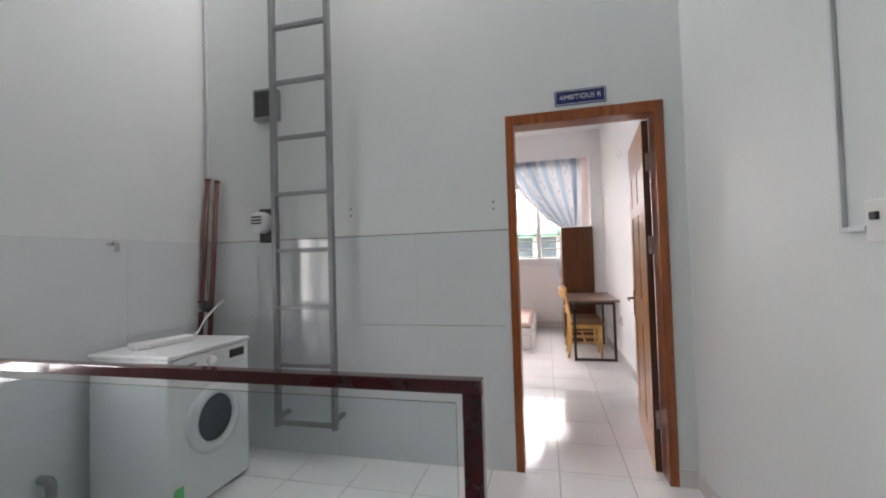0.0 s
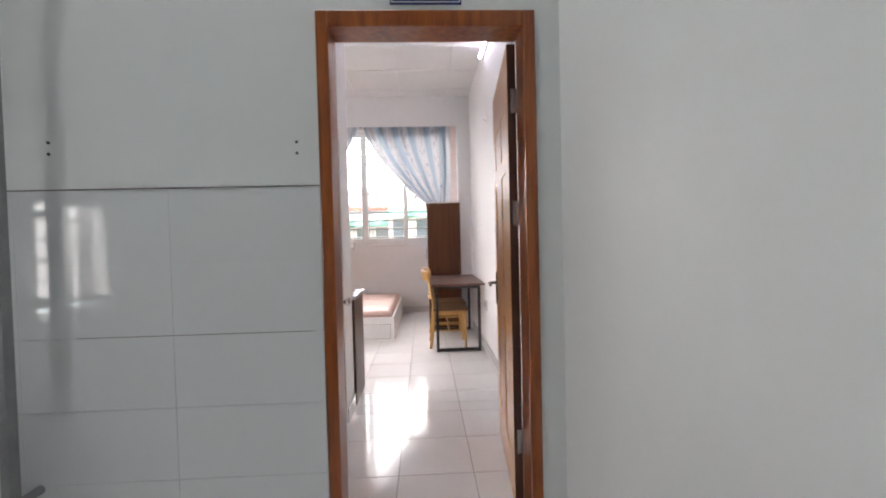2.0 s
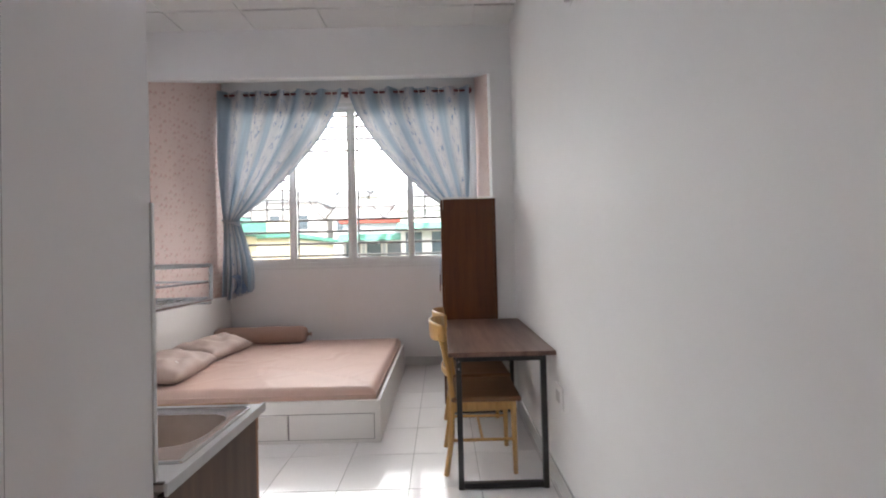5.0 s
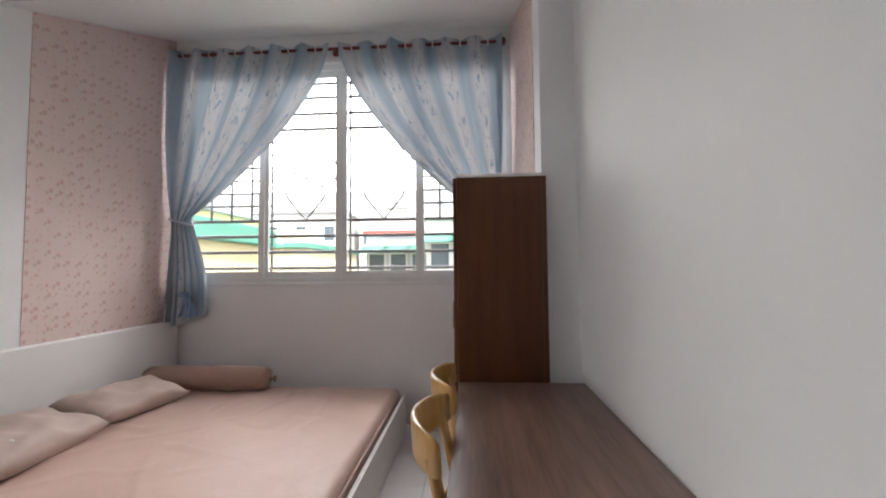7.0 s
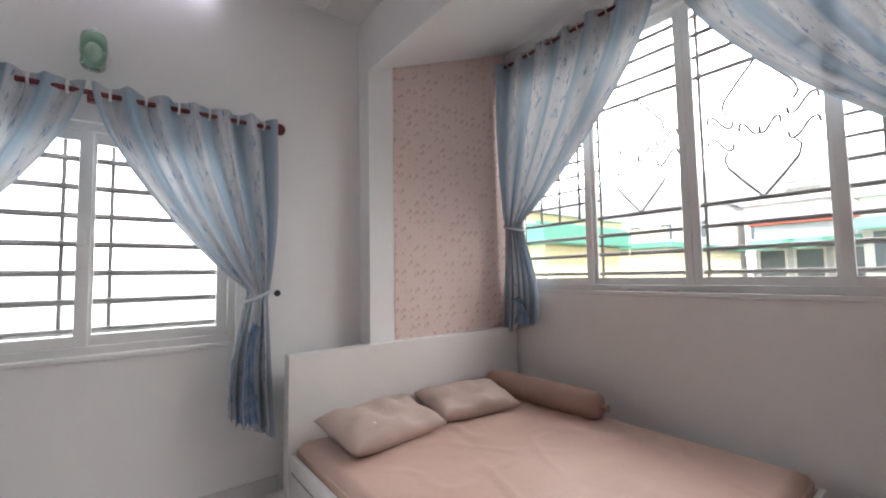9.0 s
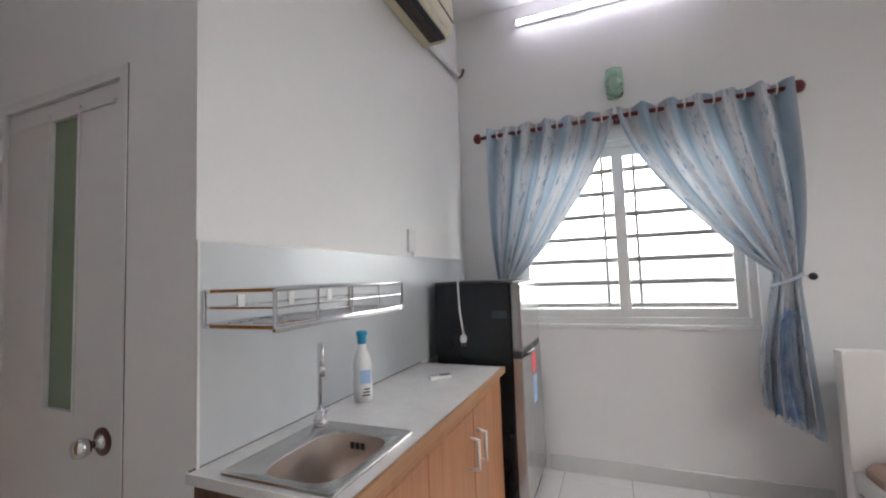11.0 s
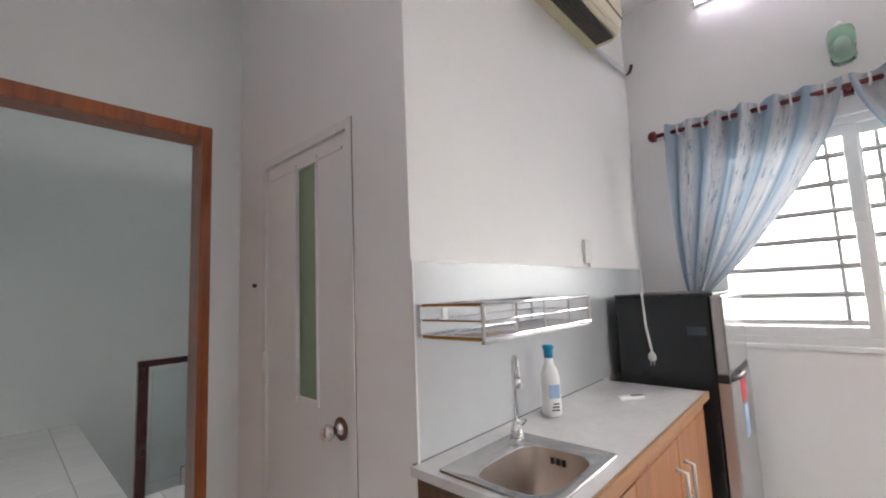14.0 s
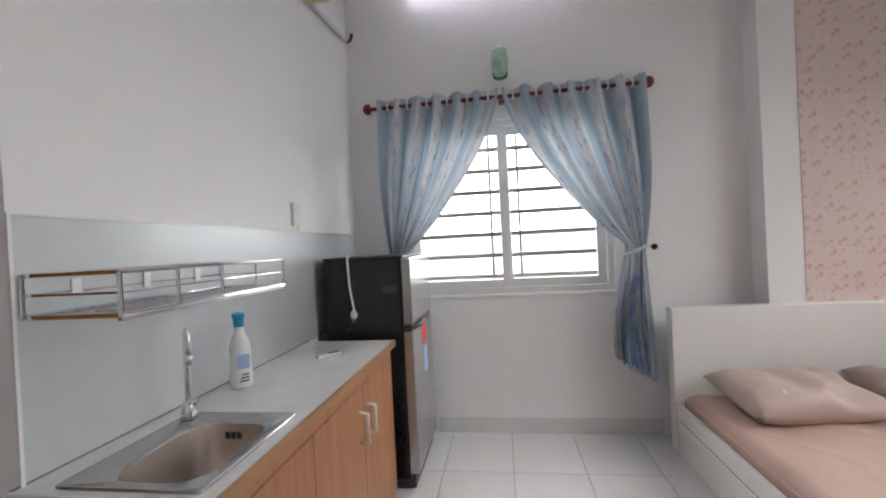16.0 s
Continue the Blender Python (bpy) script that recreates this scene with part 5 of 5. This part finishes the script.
def washing_machine():
    w = thing("washing_machine", (-2.86, -0.6, 0), "white front-loading washing machine with a dark porthole", "washing machine")
    x0, x1, y0, y1 = -3.12, -2.60, -0.88, -0.30
    part("body", box((x0, y0, 0.02), (x1, y1, 0.83), 0.012), WMBODY, w)
    part("top", box((x0 - 0.005, y0 - 0.004, 0.83), (x1 + 0.008, y1 + 0.004, 0.852), 0.006), WMBODY, w)
    cy, cz = (y0 + y1) / 2, 0.45
    d = part("door_ring", lathe([(0.185, 0.0), (0.19, 0.012), (0.18, 0.03), (0.15, 0.04), (0.128, 0.032), (0.128, 0.01)], (x1 - 0.004, cy, cz), seg=40, axis="X"), WMBODY, w, "white round door ring", True)
    part("porthole", lathe([(0.128, 0.0), (0.125, 0.02), (0.09, 0.04), (0.03, 0.05), (0.004, 0.051)], (x1, cy, cz), seg=32, axis="X"), DARKGLASS, d, "dark porthole glass", True)
    part("control_panel", box((x1 - 0.004, y0 + 0.02, 0.72), (x1 + 0.006, y1 - 0.02, 0.825), 0.003), WMBODY, w)
    part("display", box((x1 + 0.005, y1 - 0.17, 0.75), (x1 + 0.009, y1 - 0.05, 0.80), 0.002), DARK, w, "dark display window")
    part("dial", lathe([(0.028, 0), (0.026, 0.018), (0.01, 0.02)], (x1 + 0.006, cy - 0.02, 0.772), axis="X"), PLASTIC, w, smooth=True)
    part("badge", box((x1 + 0.0055, y0 + 0.08, 0.775), (x1 + 0.007, y0 + 0.17, 0.785)), JOINT, w)
    part("sticker", box((x1 - 0.001, y0 + 0.03, 0.10), (x1 + 0.002, y0 + 0.09, 0.17)), GREENSTICK, w, "green energy sticker")
    for x in (x0 + 0.05, x1 - 0.05):
        for y in (y0 + 0.05, y1 - 0.05):
            part("foot", rod((x, y, 0), (x, y, 0.03), 0.02), DARK, w)
    # folded papers and hose on top
    m = thing("power_strip", (-2.95, -0.6, 0.852), "white power strip with cable lying on the washing machine", "power strip")
    bm = box((-0.05, -0.16, 0), (0.05, 0.16, 0.035), 0.008)
    bmesh.ops.transform(bm, verts=bm.verts, matrix=pose(-2.92, -0.62, 0.853, 0, 0, -14))
    part("body", bm, PLASTIC, m)
    part("cable", tube([(-2.92, -0.46, 0.87), (-2.93, -0.36, 0.88), (-2.98, -0.25, 0.95), (-2.97, -0.15, 1.03), (-2.99, -0.07, 1.06)], 0.007), PLASTIC, m, smooth=True)


def hall_fittings():
    p = thing("water_pipes", (-3.05, -0.06, 0), "pair of brown water pipes with a valve in the corner", "pipe")
    for x, top in ((-3.165, 1.93), (-3.085, 1.91)):
        part("pipe", rod((x - 0.012, -0.15, 0.0), (x + 0.03, -0.045, top), 0.017), PIPE, p, smooth=True)
        part("cap", rod((x + 0.03, -0.045, top), (x + 0.0305, -0.044, top + 0.02), 0.020), PIPE, p, smooth=True)
    part("valve", ball((-3.085, -0.125, 1.02), 0.035, scale=(1, 1, 1.2)), DARK, p, smooth=True)
    part("valve_handle", box((-3.115, -0.17, 1.05), (-3.035, -0.15, 1.065), 0.003), DARK, p)
    part("tap_spout", tube([(-3.085, -0.12, 1.0), (-3.085, -0.20, 1.0), (-3.085, -0.22, 0.97)], 0.012), CHROME, p, smooth=True)
    c = thing("conduit", (-3.17, -0.02, 1.9), "thin white cable conduit up the corner", "conduit")
    part("duct", box((-3.185, -0.014, 1.95), (-3.165, 0.0, 4.4), 0.002), CONDUIT, c)
    b = thing("fuse_box", (-2.62, 0, 2.33), "grey metal switch box on the wall behind the ladder", "electrical box")
    part("case", box((-2.72, -0.07, 2.33), (-2.54, 0.0, 2.55), 0.006), GALV, b)
    part("cover", box((-2.70, -0.076, 2.35), (-2.56, -0.069, 2.53), 0.003), DARK, b, "dark cover plate")
    part("lever", rod((-2.66, -0.075, 2.45), (-2.60, -0.11, 2.45), 0.008), DARK, b)
    m = thing("electricity_meter", (-2.68, 0, 1.45), "round glass electricity meter on a dark base", "electricity meter")
    part("base", box((-2.70, -0.05, 1.46), (-2.58, 0.0, 1.70), 0.008), DARK, m)
    part("dial_housing", lathe([(0.01, -0.13), (0.06, -0.125), (0.072, -0.11), (0.075, -0.05)], (-2.66, 0, 1.60), seg=28, axis="Y"), CONDUIT, m, smooth=True)
    for n in range(3):
        part("register", box((-2.70, -0.1335, 1.585 + n * 0.022), (-2.62, -0.129, 1.595 + n * 0.022)), DARK, m)
    s = thing("door_sign", (-0.50, 0, 2.25), "small navy door sign with white capital letters", "sign")
    part("plate", box((-0.648, -0.008, 2.205), (-0.356, 0.0, 2.297), 0.001), SIGNBLUE, s)
    part("border", frame_rect(1, -0.010, 0.002, -0.642, -0.362, 2.211, 2.291, 0.003, bev=0), LETTER, s)
    cu = bpy.data.curves.new("lettering", "FONT")
    cu.body, cu.size, cu.align_x, cu.align_y, cu.extrude = "AMBITIOUS R", 0.040, "CENTER", "CENTER", 0.0006
    tmp = new("lettering_curve", cu)
    me = bpy.data.meshes.new_from_object(tmp)
    bpy.data.objects.remove(tmp)
    me.transform(pose(-0.502, -0.0095, 2.251, 90, 0, 0) @ Matrix.Translation((0, 0, 0)))
    bm = bmesh.new()
    bm.from_mesh(me)
    part("lettering", bm, LETTER, s, "white capital letters")
    # switch, socket and their conduit
    w = thing("light_switch", (0.05, -1.40, 1.35), "white switch and socket plates on the hall wall", "switch")
    part("plate", box((0.039, -1.395, 1.31), (0.05, -1.325, 1.415), 0.004), PLASTIC, w)
    part("plate", box((0.037, -1.475, 1.31), (0.05, -1.398, 1.435), 0.004), PLASTIC, w)
    part("rocker", box((0.030, -1.372, 1.365), (0.040, -1.35, 1.385), 0.002), DARK, w, "dark rocker key")
    part("conduit", box((0.036, -1.247, 1.345), (0.05, -1.233, 4.4), 0.002), CONDUIT, w)
    part("conduit_arm", box((0.036, -1.327, 1.34), (0.05, -1.233, 1.354), 0.002), CONDUIT, w)
    k = thing("wall_tap", (-3.2, -0.75, 1.43), "small steel tap fitting on the hall wall", "tap")
    part("stem", rod((-3.2, -0.72, 1.45), (-3.15, -0.72, 1.45), 0.012), CHROME, k, smooth=True)
    part("spout", tube([(-3.15, -0.72, 1.46), (-3.13, -0.72, 1.45), (-3.128, -0.72, 1.40)], 0.012), CHROME, k, smooth=True)
    st = thing("pipe_stub", (-3.12, -1.05, 0), "short grey steel drain pipe standing by the hall wall", "pipe")
    part("riser", rod((-3.12, -1.05, 0), (-3.12, -1.05, 0.24), 0.022), GALV, st, smooth=True)
    part("elbow", tube([(-3.12, -1.05, 0.23), (-3.12, -1.05, 0.26), (-3.135, -1.05, 0.275), (-3.17, -1.05, 0.275), (-3.19, -1.05, 0.275)], 0.024), GALV, st, smooth=True)
    # screw marks
    for x, z in ((-2.01, 1.62), (-1.04, 1.61)):
        sc = thing("wall_plug", (x, 0, z), "pair of dark screw plugs in the painted wall", "screw plug", "screw plugs")
        for dz in (0, 0.045):
            part("plug", rod((x, -0.004, z + dz), (x, 0.0, z + dz), 0.006, seg=10), DARK, sc)


def balustrade():
    b = thing("balustrade", (-2.0, -1.27, 0), "dark red lacquered handrail over a tinted glass panel", "balustrade")
    part("handrail", box((-3.2, -1.295, 0.875), (-0.94, -1.245, 0.92), 0.005), LACQUER, b)
    part("post", box((-1.005, -1.297, 0.0), (-0.942, -1.243, 0.878), 0.004), LACQUER, b)
    g = part("glass_panel", box((-3.15, -1.274, 0.08), (-1.03, -1.266, 0.84)), BALGLASS, b, "tinted glass panel")
    g.visible_shadow = False
    for x in (-2.75, -2.0, -1.25):
        part("glass_clamp", box((x - 0.03, -1.285, 0.0), (x + 0.03, -1.255, 0.13), 0.005), STEEL, b)


ladder()
washing_machine()
hall_fittings()
balustrade()


# ---- outdoors ----
OUT_WHITE = mat("white_render_wall", (0.72, 0.71, 0.69), 0.8, 0, (0.60, 0.59, 0.57), 0.8, 0.7)
OUT_CREAM = mat("cream_render_wall", (0.74, 0.66, 0.45), 0.8, 0, (0.64, 0.56, 0.38), 0.8, 0.7)
OUT_YELLOW = mat("yellow_render_wall", (0.74, 0.62, 0.36), 0.8, 0, (0.66, 0.55, 0.32), 0.8, 0.7)
OUT_GREY = mat("grey_render_wall", (0.48, 0.50, 0.53), 0.8, 0, (0.38, 0.40, 0.43), 0.8, 0.7)
OUT_GREEN = mat("green_corrugated_sheet", (0.11, 0.33, 0.25), 0.6, 0, (0.09, 0.27, 0.20), 2, 0.7)
OUT_RED = mat("red_roof_sheet", (0.50, 0.10, 0.07), 0.7, 0, (0.40, 0.08, 0.06), 2, 0.7)
OUT_GLASS = mat("dark_far_window", (0.10, 0.13, 0.15), 0.15)
OUT_CYAN = mat("pale_cyan_sheet", (0.45, 0.66, 0.70), 0.6, 0, (0.38, 0.58, 0.62), 2, 0.6)
GROUND = mat("street_ground", (0.16, 0.155, 0.15), 0.9, 0, (0.11, 0.105, 0.10), 0.3, 0.8)
structure("ground", box((-400, -400, -7.3), (400, 600, -7.0)), GROUND, "grey street ground below the houses", "ground")


def house(x0, x1, y0, depth, top, wall_mat, roof_mat, label, cols, awning=None, tank=False):
    h = thing("house", ((x0 + x1) / 2, y0 + depth / 2, -7), label, "house", "houses across the street")
    part("wall", box((x0, y0, -7), (x1, y0 + depth, top), 0.02), wall_mat, h)
    part("roof", box((x0 - 0.15, y0 - 0.15, top), (x1 + 0.15, y0 + depth + 0.1, top + 0.18), 0.02), roof_mat, h)
    part("parapet", box((x0, y0, top + 0.18), (x1, y0 + 0.12, top + 0.6), 0.01), wall_mat, h)
    wid = (x1 - x0) / cols
    for s in range(int((top + 7) // 3.0)):
        z = top - 1.5 - s * 3.0
        for c in range(cols):
            a = x0 + wid * (c + 0.5)
            w = part("window", frame_rect(1, y0 - 0.05, 0.06, a - 0.45, a + 0.45, z - 0.6, z + 0.6, 0.08, bev=0), OUT_WHITE, h)
            part("pane", box((a - 0.37, y0 - 0.02, z - 0.52), (a + 0.37, y0 - 0.005, z + 0.52)), OUT_GLASS, w)
            if awning:
                bm = bmesh.new()
                vs = [bm.verts.new(p) for p in ((a - 0.7, y0, z + 0.95), (a + 0.7, y0, z + 0.95), (a + 0.75, y0 - 0.8, z + 0.6), (a - 0.75, y0 - 0.8, z + 0.6),
                                                (a - 0.7, y0, z + 0.9), (a + 0.7, y0, z + 0.9), (a + 0.75, y0 - 0.8, z + 0.55), (a - 0.75, y0 - 0.8, z + 0.55))]
                for q in ((0, 1, 2, 3), (7, 6, 5, 4), (0, 4, 5, 1), (1, 5, 6, 2), (2, 6, 7, 3), (3, 7, 4, 0)):
                    bm.faces.new([vs[i] for i in q])
                part("awning", bm, awning, h)
        part("string_course", box((x0 - 0.04, y0 - 0.06, z - 1.5), (x1 + 0.04, y0, z - 1.38)), OUT_WHITE, h)
    if tank:
        xx = (x0 + x1) / 2
        part("water_tank", rod((xx - 0.8, y0 + 1.2, top + 0.9), (xx + 0.8, y0 + 1.2, top + 0.9), 0.5, seg=20), STEEL, h)
        for d in (-0.6, 0.6):
            part("tank_stand", box((xx + d - 0.06, y0 + 0.8, top + 0.18), (xx + d + 0.06, y0 + 1.6, top + 0.5)), OUT_GREY, h)
    return h


house(-13.5, -9.6, 13.5, 6, 3.4, OUT_YELLOW, OUT_GREY, "yellow rendered house with a grey roof edge", 2)
house(-9.4, -5.8, 15, 6, 2.0, OUT_CREAM, OUT_GREEN, "cream house with a green sheet roof", 2)
house(-5.6, -2.4, 22, 6, 3.0, OUT_GREY, OUT_RED, "grey rendered town house with green awnings", 3, OUT_GREEN, False)
house(-2.3, 1.2, 19, 6, 3.3, OUT_WHITE, OUT_WHITE, "white town house with green awnings", 3, OUT_GREEN)
house(1.4, 4.8, 17, 6, 2.2, OUT_WHITE, OUT_RED, "white town house with green awnings and red roof", 2, OUT_GREEN)
house(5.0, 9.0, 20, 6, 3.2, OUT_GREY, OUT_WHITE, "grey rendered town house", 2, OUT_GREEN)
house(-9.0, -3.5, 33, 8, 5.2, OUT_WHITE, OUT_GREY, "tall white apartment house with a flat roof", 4, None, True)
house(-3.0, 3.0, 36, 8, 6.0, OUT_GREY, OUT_WHITE, "tall pale grey apartment house", 4)
house(3.4, 10.0, 34, 8, 4.6, OUT_WHITE, OUT_GREY, "white apartment house with a flat roof", 4, OUT_GREEN)
house(-18.0, -9.6, 31, 8, 5.4, OUT_WHITE, OUT_GREY, "white apartment house beyond the yellow one", 4)
house(10.4, 18.0, 30, 8, 4.0, OUT_CREAM, OUT_RED, "cream house with a red roof", 4)
house(-1.6, 0.6, 12.5, 3, -0.6, OUT_CREAM, OUT_GREEN, "low cream outhouse with a green sheet roof", 2, OUT_GREEN)
# shed with a green sheet roof close to the wide window
g = thing("shed", (-7.5, 10.0, -7), "yellow shed wall with a green sheet lean-to roof", "shed")
part("wall", box((-9.5, 9.2, -7), (-5.6, 12.0, 1.9), 0.02), OUT_YELLOW, g)
part("roof", box((-9.7, 8.9, 1.9), (-5.4, 12.2, 2.3), 0.03), OUT_GREEN, g)
for n in range(14):
    part("roof_rib", box((-9.6 + n * 0.31, 8.88, 2.3), (-9.54 + n * 0.31, 12.2, 2.33)), OUT_GREEN, g)
# added backdrop: gives the side window's blown-out white and cyan, no known building
n = thing("neighbour_roof", (-6.5, 2.5, -7), "added white wall and pale cyan sheet that fill the side window's view", "roof")
part("wall", box((-9.0, -6, -7), (-5.2, 9, 0.1)), OUT_WHITE, n)
part("gable_wall", box((-9.4, -6, -7), (-8.0, 9, 3.2), 0.02), OUT_WHITE, n)
part("roof_sheet", box((-8.0, -6.2, 0.1), (-5.0, 8.6, 0.3), 0.02), OUT_CYAN, n)


# ---- pieces: floor and wall tiles ----
def tile_mesh(name, sx, sy, sz, material, bev):
    bm = box((-sx / 2, -sy / 2, -sz), (sx / 2, sy / 2, 0), bev, seg=1)
    me = bpy.data.meshes.new(name)
    bm.to_mesh(me)
    bm.free()
    me.materials.append(material)
    return me


SHARED = {}


def lay(parent, rects, thick, material, bev=0.0015):
    """Tiles as parts of a floor: rectangles (x0, y0, x1, y1) with their tops at z 0."""
    for x0, y0, x1, y1 in rects:
        key = (round(x1 - x0, 3), round(y1 - y0, 3), material.name)
        if key not in SHARED:
            SHARED[key] = tile_mesh("tile", x1 - x0, y1 - y0, thick, material, bev)
        t = new("tile", SHARED[key])
        t.parent = parent
        t.location = ((x0 + x1) / 2, (y0 + y1) / 2, 0)


def grid_rects(x_lo, x_hi, y_lo, y_hi, sx, sy, ox, oy, gap):
    out = []
    i0, i1 = math.floor((x_lo - ox) / sx), math.ceil((x_hi - ox) / sx)
    j0, j1 = math.floor((y_lo - oy) / sy), math.ceil((y_hi - oy) / sy)
    for i in range(i0, i1):
        for j in range(j0, j1):
            r = (max(x_lo, ox + i * sx + gap / 2), max(y_lo, oy + j * sy + gap / 2), min(x_hi, ox + (i + 1) * sx - gap / 2), min(y_hi, oy + (j + 1) * sy - gap / 2))
            if r[2] - r[0] > 0.01 and r[3] - r[1] > 0.01:
                out.append(r)
    return out


floor = bpy.data.objects["floor"]
lay(floor, grid_rects(-1.09, 0.125, 0.0, 1.41, 0.4, 0.4, -0.30, 1.25, 0.003), 0.004, FLOOR_TILE)
lay(floor, grid_rects(-3.2, 0.125, 1.41, 5.42, 0.4, 0.4, -0.30, 1.25, 0.003), 0.004, FLOOR_TILE)
lay(bpy.data.objects["hall_floor"], grid_rects(-3.2, 0.05, -1.28, 0.0, 0.4, 0.4, -0.30, -0.35, 0.004), 0.004, FLOOR_TILE)
lay(bpy.data.objects["hall_floor_2"], grid_rects(-0.93, 0.05, -4.2, -1.28, 0.4, 0.4, -0.30, -0.35, 0.004), 0.004, FLOOR_TILE)

# glazed dado tiles on the door wall and the wall behind the washing machine
dado = structure("dado_bed", box((-3.2, -0.004, 0.0), (-0.952, 0.0, 1.477)), WALL_GROUT, "white glazed tile dado on the door wall", "dado")
dado2 = structure("dado_bed_2", box((-3.2, -1.24, 0.0), (-3.196, -0.004, 1.477)), WALL_GROUT, "white glazed tile dado on the side wall", "dado")
for x0, z0, x1, z1 in grid_rects(-3.19, -0.953, 0.0, 1.472, 0.6, 0.295, -0.953, 1.473, 0.0012):
    key = ("dado", round(x1 - x0, 3), round(z1 - z0, 3))
    if key not in SHARED:
        SHARED[key] = tile_mesh("tile", x1 - x0, z1 - z0, 0.004, WALL_TILE, 0.0004)
    t = new("tile", SHARED[key])
    t.parent = dado
    t.matrix_local = pose((x0 + x1) / 2, -0.0075, (z0 + z1) / 2, 90, 0, 0)
for y0, z0, y1, z1 in grid_rects(-1.24, -0.012, 0.0, 1.472, 0.6, 0.295, -0.012, 1.473, 0.0012):
    key = ("dado2", round(y1 - y0, 3), round(z1 - z0, 3))
    if key not in SHARED:
        SHARED[key] = tile_mesh("tile", y1 - y0, z1 - z0, 0.004, WALL_TILE, 0.0004)
    t = new("tile", SHARED[key])
    t.parent = dado2
    t.matrix_local = pose(-3.1925, (y0 + y1) / 2, (z0 + z1) / 2, 90, 0, 90)
part("open_joint", box((-1.93, -0.0085, 0.8815), (-0.99, -0.004, 0.8845)), JOINT, dado, "dark open joint between tile rows")
